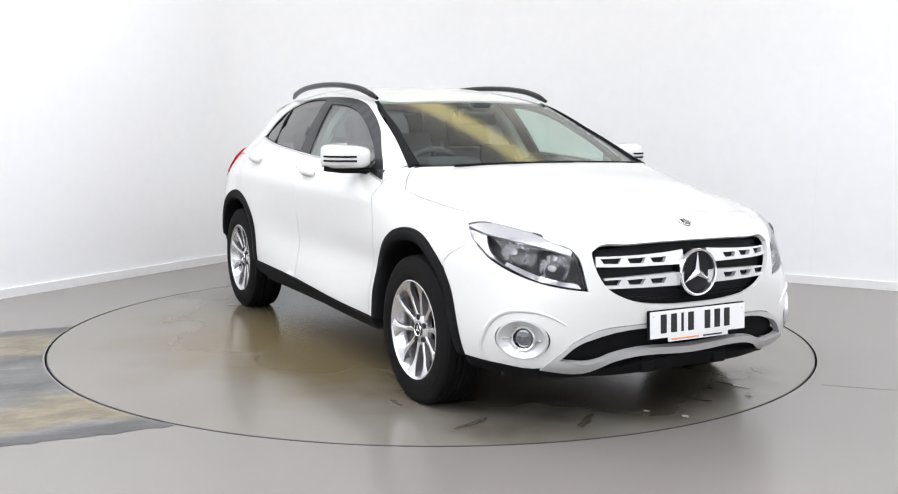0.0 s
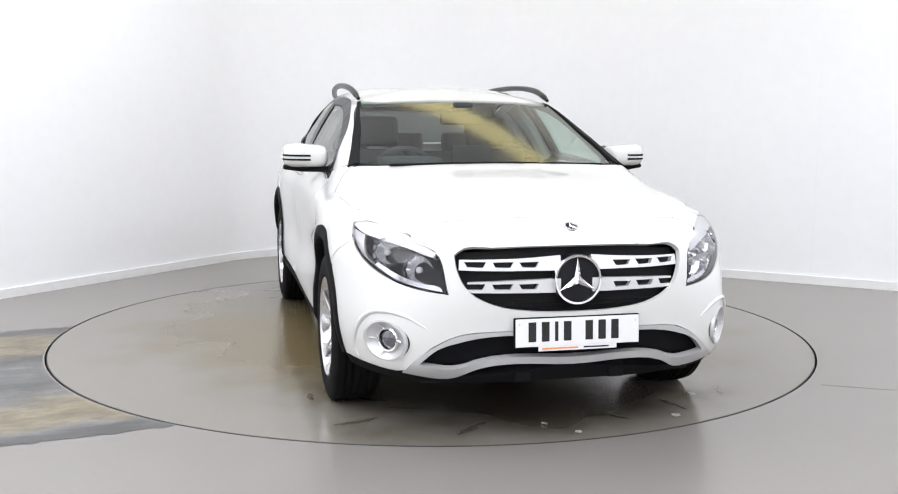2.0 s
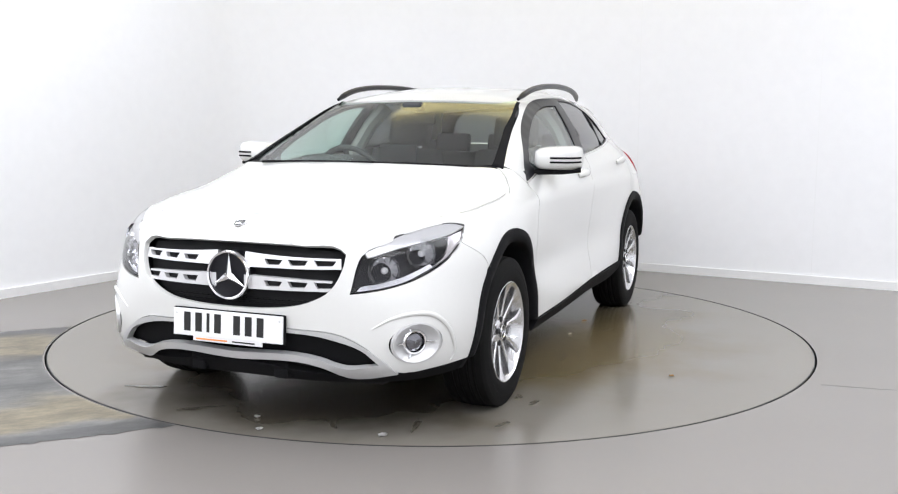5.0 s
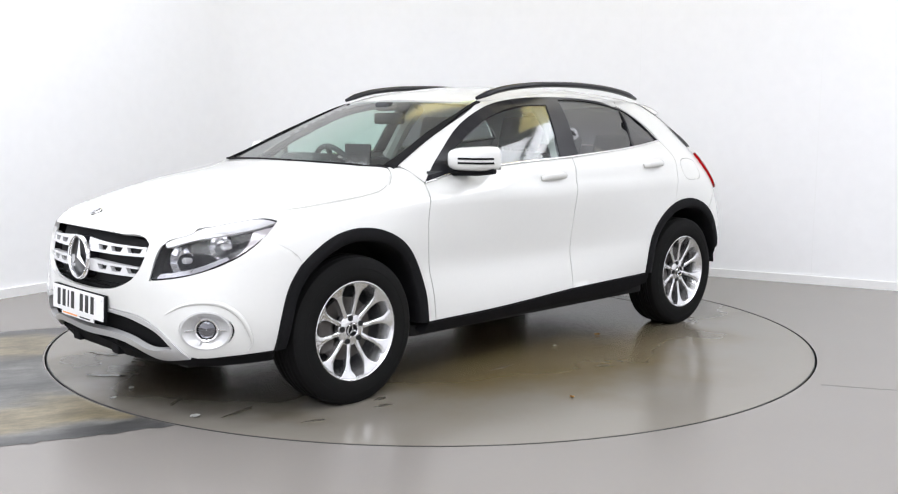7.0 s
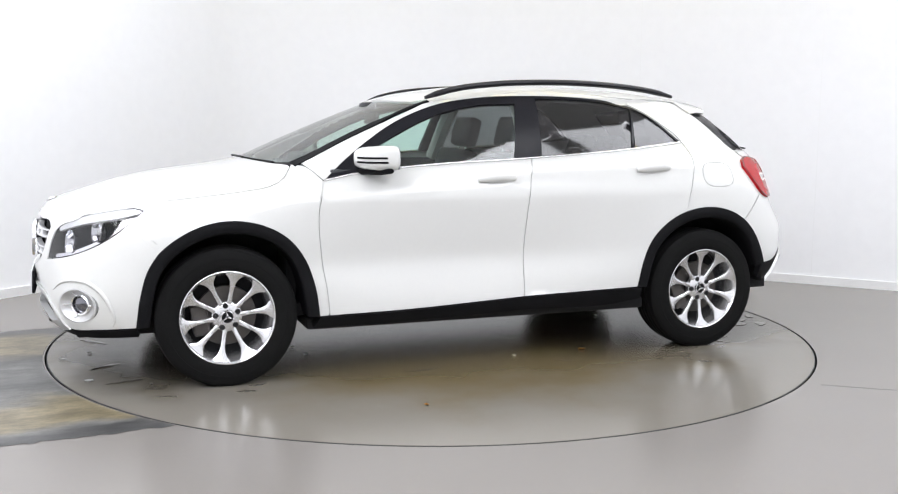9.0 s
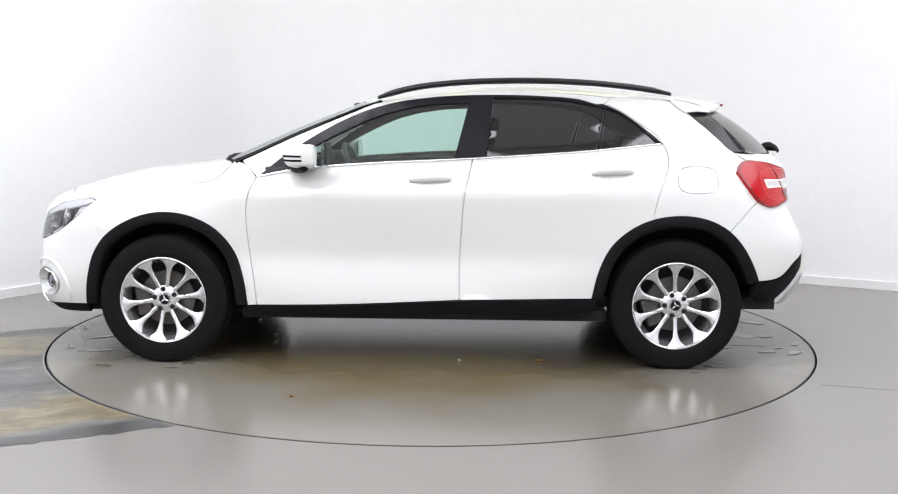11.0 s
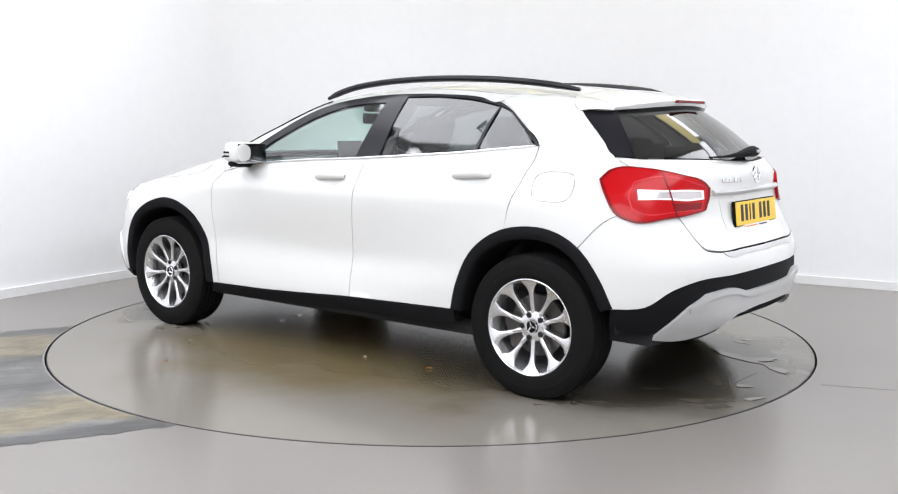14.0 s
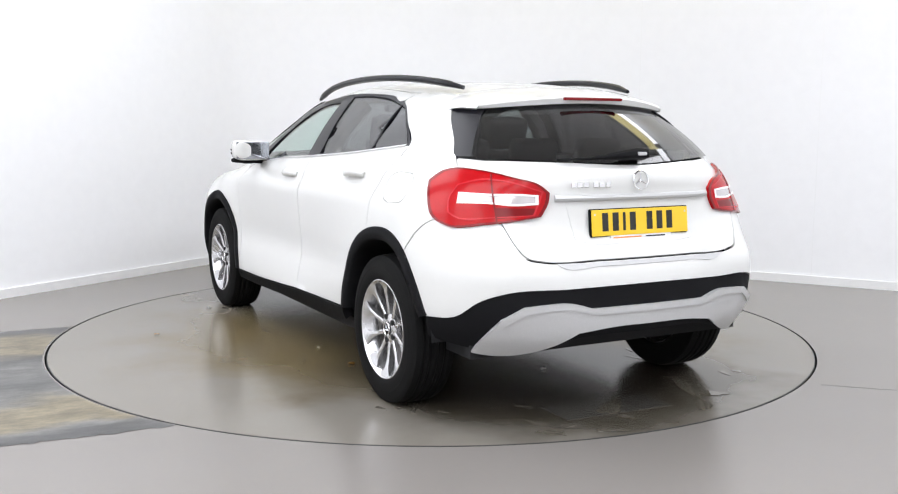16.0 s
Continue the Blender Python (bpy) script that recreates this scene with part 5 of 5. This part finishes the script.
def flank_details():
    # roof rails
    line = hermite(np.array([(.24, .566, 1.413), (.17, .57, 1.436), (.05, .574, 1.466), (-.15, .577, 1.492), (-.4, .575, 1.506), (-.75, .562, 1.506), (-1.05, .536, 1.488), (-1.25, .505, 1.464), (-1.36, .48, 1.443)], float), 6, False)
    bm = tube(bmesh.new(), [Vector(q) for q in line], [.010 + .008 * min(1, min(i, len(line) - 1 - i) / 6) for i in range(len(line))], 10, .95)
    both("roof_rail", smooth(bm), M_GLOSSBLACK, "gloss black roof rail")
    # door handles with scooped recess
    for hx, hz in ((-.06, .988), (-1.003, 1.031)):
        q, n = on_hull(hx, hz, "side")
        pts = []
        for f in np.linspace(-1, 1, 13):
            h, nn = on_hull(hx + f * .105, hz + .006 * (1 - f * f) - .004 * f, "side")
            pts.append(h + nn * (.004 + .019 * (1 - abs(f) ** 3)))
        bm = tube(bmesh.new(), pts, [.010 + .007 * (1 - abs(f) ** 2.5) for f in np.linspace(-1, 1, 13)], 12, 1.35)
        both("door_handle", smooth(bm), M_WHITE, "white grab door handle")
        ell = [(hx - .005 + .075 * math.cos(a), hz - .012 + .030 * math.sin(a)) for a in np.linspace(0, 2 * math.pi, 16, endpoint=False)]
        both("handle_recess", sheet(ell, "side", step=.02, out=.0015, depth=0), M_WHITE, "shallow scoop behind the handle")
    # door mirrors: shell, black foot, indicator lines, glass
    for sd in (1, -1):
        m = new("door_mirror")
        m.parent = car
        fl = (lambda b: b) if sd > 0 else mirrored
        bm = bmesh.new()
        bmesh.ops.create_uvsphere(bm, u_segments=28, v_segments=18, radius=1)
        for v in bm.verts:
            c = v.co
            e = lambda a, p: math.copysign(abs(a) ** p, a)
            x, y, z = e(c.x, .72), e(c.y, .46), e(c.z, .5)
            if x < 0:
                x *= .35
            v.co = Vector((.565 + x * .13 - .03 * y * (1 if x > 0 else .6), .905 + y * .115, 1.103 + z * .062 + (.006 * y if z > 0 else 0)))
        part("shell", fl(smooth(bm, 60)), M_WHITE, m, "white door mirror shell")
        part("mirror_glass", fl(box(bmesh.new(), .518, .524, .80, 1.008, 1.05, 1.155, .002)), M_MIRROR, m, "silvered mirror glass")
        part("foot", fl(tube(bmesh.new(), [(.66, .79, 1.03), (.64, .84, 1.035), (.60, .93, 1.038), (.57, 1.015, 1.043)], [.026, .028, .032, .022], 10, .6)), M_BLACK, m, "black plastic mirror foot")
        for zn in (-.30, .05):
            pts = []
            for yn in np.linspace(-.15, .985, 14):
                cy, cz = math.copysign(abs(yn) ** (1 / .46), yn), math.copysign(abs(zn) ** (1 / .5), zn)
                xn = max(0, 1 - cy * cy - cz * cz) ** .36
                pts.append((.565 + xn * .13 - .03 * yn, .905 + yn * .115, 1.103 + zn * .062))
            part("indicator", fl(tube(bmesh.new(), pts, .0055, 6)), M_BLACK, m, "dark slim indicator line")
    # windscreen wipers
    for pts in ([(1.11, -.55, 1.074), (1.145, -.2, 1.083), (1.15, .12, 1.084)], [(1.15, .0, 1.083), (1.13, .3, 1.08), (1.06, .58, 1.072)]):
        bm = tube(bmesh.new(), pts, .007, 6)
        part("wiper", smooth(bm), M_BLACK, car, "black windscreen wiper")


def seat(cx, cy, width=.52):
    """A front seat: cushion, back, headrest on two posts."""
    s = new("seat")
    s.parent = car
    s.location = (cx, cy, 0)
    part("cushion", smooth(box(bmesh.new(), -.25, .28, -width / 2, width / 2, .40, .58, .05), 60), M_SEAT, s)
    bm = box(bmesh.new(), -.07, .07, -width / 2 + .02, width / 2 - .02, 0, .62, .05)
    bm.transform(Matrix.Translation((-.25, 0, .52)) @ Matrix.Rotation(radians(-18), 4, "Y"))
    part("backrest", smooth(bm, 60), M_SEAT, s)
    bm = box(bmesh.new(), -.05, .05, -.14, .14, 0, .19, .04)
    bm.transform(Matrix.Translation((-.46, 0, 1.13)) @ Matrix.Rotation(radians(-14), 4, "Y"))
    part("headrest", smooth(bm, 60), M_SEAT, s)
    for y in (-.06, .06):
        part("post", tube(bmesh.new(), [(-.44, y, 1.06), (-.47, y, 1.16)], .007, 8), M_CHROME, s)
    return s


def interior():
    for y in (.36, -.36):
        seat(.12, y)
    b = new("rear_bench")
    b.parent = car
    part("cushion", smooth(box(bmesh.new(), -1.0, -.5, -.62, .62, .42, .58, .05), 60), M_SEAT, b)
    bm = box(bmesh.new(), -.07, .07, -.62, .62, 0, .55, .05)
    bm.transform(Matrix.Translation((-1.0, 0, .55)) @ Matrix.Rotation(radians(-20), 4, "Y"))
    part("backrest", smooth(bm, 60), M_SEAT, b)
    for y in (-.4, 0, .4):
        bm = box(bmesh.new(), -.045, .045, -.13, .13, 0, .15, .04)
        bm.transform(Matrix.Translation((-1.2, y, 1.06)) @ Matrix.Rotation(radians(-16), 4, "Y"))
        part("headrest", smooth(bm, 60), M_SEAT, b)
    # dashboard
    bm = bmesh.new()
    prof = [(1.02, 1.04), (.85, 1.06), (.68, 1.045), (.60, 1.0), (.58, .85), (.70, .55), (1.05, .5)]
    rows = [[bm.verts.new((x, y * (1 if z < 1.02 else .95), z - .02 * (abs(y) / .68) ** 2)) for x, z in prof] for y in np.linspace(-.68, .68, 13)]
    for a, c in zip(rows, rows[1:]):
        for k in range(len(a) - 1):
            bm.faces.new((a[k], a[k + 1], c[k + 1], c[k]))
    bmesh.ops.recalc_face_normals(bm, faces=bm.faces)
    part("dashboard", smooth(bm, 50), M_DASH, car, "dark vinyl dashboard")
    part("screen", box(bmesh.new(), .60, .615, -.11, .11, 1.03, 1.16, .006), M_GLOSSBLACK, car, "black dashboard screen")
    sw = new("steering_wheel")
    sw.parent = car
    sw.matrix_basis = Matrix.Translation((.47, -.36, .97)) @ Matrix.Rotation(radians(-65), 4, "Y")
    part("rim", smooth(lathe([(.185 + .016 * math.cos(a), .016 * math.sin(a)) for a in np.linspace(0, 2 * math.pi, 12, endpoint=False)], 36, "z", True), 60), M_DASH, sw)
    part("boss", smooth(lathe([(.001, .03), (.06, .025), (.075, 0), (.06, -.03)], 24, "z")), M_DASH, sw)
    for a in (0, 180, 270):
        c, s = math.cos(radians(a + 90)), math.sin(radians(a + 90))
        part("arm", tube(bmesh.new(), [(c * .05, s * .05, 0), (c * .18, s * .18, 0)], .016, 8), M_DASH, sw)
    part("instrument_hood", smooth(box(bmesh.new(), .58, .78, -.53, -.19, 1.0, 1.10, .04), 60), M_DASH, car)
    rm = part("rear_view_mirror", smooth(box(bmesh.new(), .36, .39, -.12, .12, 1.27, 1.335, .012), 60), M_BLACK, car, "dark rear-view mirror")
    part("sensor_box", smooth(box(bmesh.new(), .36, .44, -.06, .06, 1.345, 1.395, .02), 60), M_DASH, car, "dark sensor housing behind the glass")
    # roof lining, parcel shelf, floor, inner door cards
    part("headliner", sheet(sym([(.30, 0), (.28, .3), (.2, .5), (-.35, .53), (-.9, .51), (-1.3, .45), (-1.45, .3), (-1.5, 0)]), "top", step=.08, out=-.03, depth=0), M_LINER, car)
    part("parcel_shelf", box(bmesh.new(), -1.85, -1.22, -.56, .56, 1.03, 1.05, .004), M_SEAT, car)
    for sd in (1, -1):
        part("door_card", box(bmesh.new(), -1.25, .82, sd * .775 - .02, sd * .775 + .02, .80, 1.045, .015), M_DASH, car)
        part("pillar_lining", tube(bmesh.new(), [(-.27, sd * .75, 1.05), (-.31, sd * .63, 1.26), (-.33, sd * .52, 1.38)], .045, 8), M_LINER, car)
        part("tail_lining", box(bmesh.new(), -1.62, -1.28, sd * .66 - .02, sd * .66 + .02, .82, 1.15, .01), M_DASH, car)
    part("cabin_floor", box(bmesh.new(), -1.9, 1.05, -.74, .74, .30, .36), M_DARK, car)
    part("bulkhead", box(bmesh.new(), .98, 1.03, -.70, .70, .3, 1.03), M_DARK, car)
    part("underbody", box(bmesh.new(), -1.0, .95, -.82, .82, .235, .30, .02), M_DARK, car, "dark underbody")
    part("engine_tray", box(bmesh.new(), .95, 2.04, -.60, .60, .225, .30, .02), M_DARK, car)
    part("boot_tray", box(bmesh.new(), -1.9, -1.0, -.62, .62, .40, .46, .02), M_DARK, car)
    part("tail_tray", box(bmesh.new(), -2.08, -1.9, -.55, .55, .42, .46, .01), M_DARK, car)
    part("engine_bay", box(bmesh.new(), 1.0, 2.05, -.5, .5, .3, .78), M_DARK, car)
    part("tail_core", box(bmesh.new(), -1.95, -1.75, -.5, .5, .4, .98), M_DARK, car)


front_details()
number_plate(2.243, .464, -3, M_PLATE_W, 1, "white reflective plate with dark marks")
number_plate(-2.072, .866, -6, M_PLATE_Y, -1, "yellow reflective plate with dark marks")
rear_details()
flank_details()
interior()
for name in ("front_window", "rear_window", "quarter_window", "windscreen", "rear_glass", "cover"):
    for ob in scene.objects:
        if ob.name.split(".")[0] == name:
            ob.visible_shadow = False


# ---- what lies on the turntable ----
M_WET = material("wet_film", (0.115, 0.102, 0.08), 0.02, vary=0.15, grain=6, spec=1.0)
M_HATCH = floor_material("hatch_paint", (0.065, 0.06, 0.052), 0.22)
M_LEAF = material("dry_leaf", (0.35, 0.17, 0.03), 0.8, vary=0.3, grain=60)
M_SCRAP = material("pale_scrap", (0.6, 0.6, 0.58), 0.6, vary=0.1, grain=40)


def blot(seed, cx, cy, length, width, angle, z, thick=0.0012):
    """A thin flat puddle or stain with an uneven rim."""
    rnd = random.Random(seed)
    n = 36
    ph = [rnd.uniform(0, 6.28) for _ in range(4)]
    bm = bmesh.new()
    hi, lo = [], []
    for i in range(n):
        a = 2 * math.pi * i / n
        k = 1 + .22 * math.sin(2 * a + ph[0]) + .16 * math.sin(3 * a + ph[1]) + .12 * math.sin(5 * a + ph[2]) + .08 * math.sin(9 * a + ph[3])
        x, y = length * k * math.cos(a), width * k * math.sin(a)
        c, s = math.cos(angle), math.sin(angle)
        p = (cx + x * c - y * s, cy + x * s + y * c)
        hi.append(bm.verts.new((cx + (p[0] - cx) * .97, cy + (p[1] - cy) * .97, z + thick)))
        lo.append(bm.verts.new((*p, z)))
    bm.faces.new(hi)
    for i in range(n):
        bm.faces.new((lo[i], lo[(i + 1) % n], hi[(i + 1) % n], hi[i]))
    bmesh.ops.recalc_face_normals(bm, faces=bm.faces)
    return bm


def on_table():
    """Puddles, water streaks and an inspection hatch, all turning with the disc."""
    c0 = Vector((.038, .059))
    # damp film round the wheels and where water has run off the car
    k = 0
    rnd = random.Random(4)
    for wx, wy in ((1.35, .85), (1.35, -.85), (-1.35, .85), (-1.35, -.85)):
        for j in range(5):
            k += 1
            d = rnd.uniform(-.35, .35)
            part("water_streak", blot(k, wx + c0.x + d, wy + c0.y + rnd.uniform(-.15, .18), rnd.uniform(.018, .05), rnd.uniform(.008, .018), rnd.uniform(-.5, .5), .0004 + k * .00002), M_WET, turntable, "thin film of water")
    for x, y, l, w, a in ((-1.87, .06, .11, .055, 2.2), (-1.93, .50, .05, .03, .2), (-2.07, .52, .06, .03, .6), (-2.03, .1, .05, .02, .4), (-2.15, .29, .05, .022, 1.2), (-1.78, -.47, .24, .03, 2.77), (-2.05, -.33, .09, .03, 2.7), (-1.70, .42, .04, .016, .4), (-2.02, .40, .035, .014, .9), (1.95, .35, .09, .018, .7), (2.0, -.3, .10, .02, 2.2), (1.85, .7, .08, .016, .2), (-1.9, -.5, .09, .04, .9), (.4, .95, .09, .012, .1), (-.4, 1.0, .07, .01, 2.8), (1.8, -.75, .08, .02, 1.9)):
        k += 1
        part("puddle", blot(k, x, y, l, w, a, .0018 + k * .00002, .0006), M_WET, turntable, "shallow shiny puddle")
    h = part("hatch", box(bmesh.new(), -.11, .11, -.285, .285, -.02, .0016, .001), M_HATCH, turntable, "square dark wet inspection hatch")
    h.matrix_basis = pose(-1.86, .075, 0, 0, 0, -3)


on_table()

LITTER = []


def scrap(name, label, cat, mat, x, y, size, seed):
    """A curled leaf or scrap on the disc."""
    rnd = random.Random(seed)
    bm = bmesh.new()
    rows = []
    for i in range(5):
        s = i / 4 * 2 - 1
        w = size * .42 * (1 - s * s) ** .5 + size * .03
        rows.append([bm.verts.new((s * size * .5, q * w, .0025 + .004 * abs(q) + rnd.uniform(0, .004))) for q in (-1, 0, 1)])
    for a, b in zip(rows, rows[1:]):
        for i in range(2):
            bm.faces.new((a[i], a[i + 1], b[i + 1], b[i]))
    bmesh.ops.solidify(bm, geom=list(bm.faces), thickness=.0012)
    ob = part(name, bm, mat, None)
    tagged(ob, label, cat, "litter on the turntable")
    LITTER.append((ob, x, y, rnd.uniform(0, 360)))


scrap("leaf", "small dry brown leaf on the turntable", "leaf", M_LEAF, .59, 1.57, .028, 1)
scrap("leaf", "small dry orange leaf on the turntable", "leaf", M_LEAF, -.61, .81, .04, 2)
for i, (x, y, sz) in enumerate(((2.02, .02, .03), (2.16, .12, .035), (.94, .24, .03), (.90, .43, .03), (-.18, .83, .02), (-1.17, -.04, .03), (2.03, .63, .045), (1.13, -.19, .025))):
    scrap("paper_scrap", "small pale scrap lying on the turntable", "scrap", M_SCRAP, x, y, sz, 10 + i)


def motions():
    """The turntable carries the car round; it speeds up over the first two seconds, then turns evenly."""
    turns = [(0.0, -62.3), (0.5, -63.5), (1.0, -66.5), (1.5, -71.1), (2.0, -76.9), (2.5, -82.9), (3.0, -88.85), (3.5, -94.8), (4.0, -100.8), (4.5, -106.85),
             (5.0, -112.8), (5.5, -118.7), (6.0, -124.6), (6.5, -130.5), (7.0, -136.45), (7.5, -142.4), (8.0, -148.5), (8.5, -154.5), (9.0, -160.4), (9.5, -166.0),
             (10.0, -171.6), (10.5, -177.1), (11.0, -182.7), (11.5, -188.3), (12.0, -194.15), (12.5, -200.1), (13.0, -206.1), (13.5, -212.15), (14.0, -218.2),
             (14.5, -224.25), (15.0, -230.35), (15.5, -236.4), (16.0, -242.4)]
    walk(turntable, [(t, pose(0, 0, 0, 0, 0, a)) for t, a in turns])
    walk(car, [(t, pose(0, 0, 0, 0, 0, a) @ pose(0.038, 0.059, 0)) for t, a in turns])
    for ob, x, y, spin in LITTER:
        walk(ob, [(t, pose(0, 0, 0, 0, 0, a) @ pose(x, y, 0.0, 0, 0, spin)) for t, a in turns])


motions()
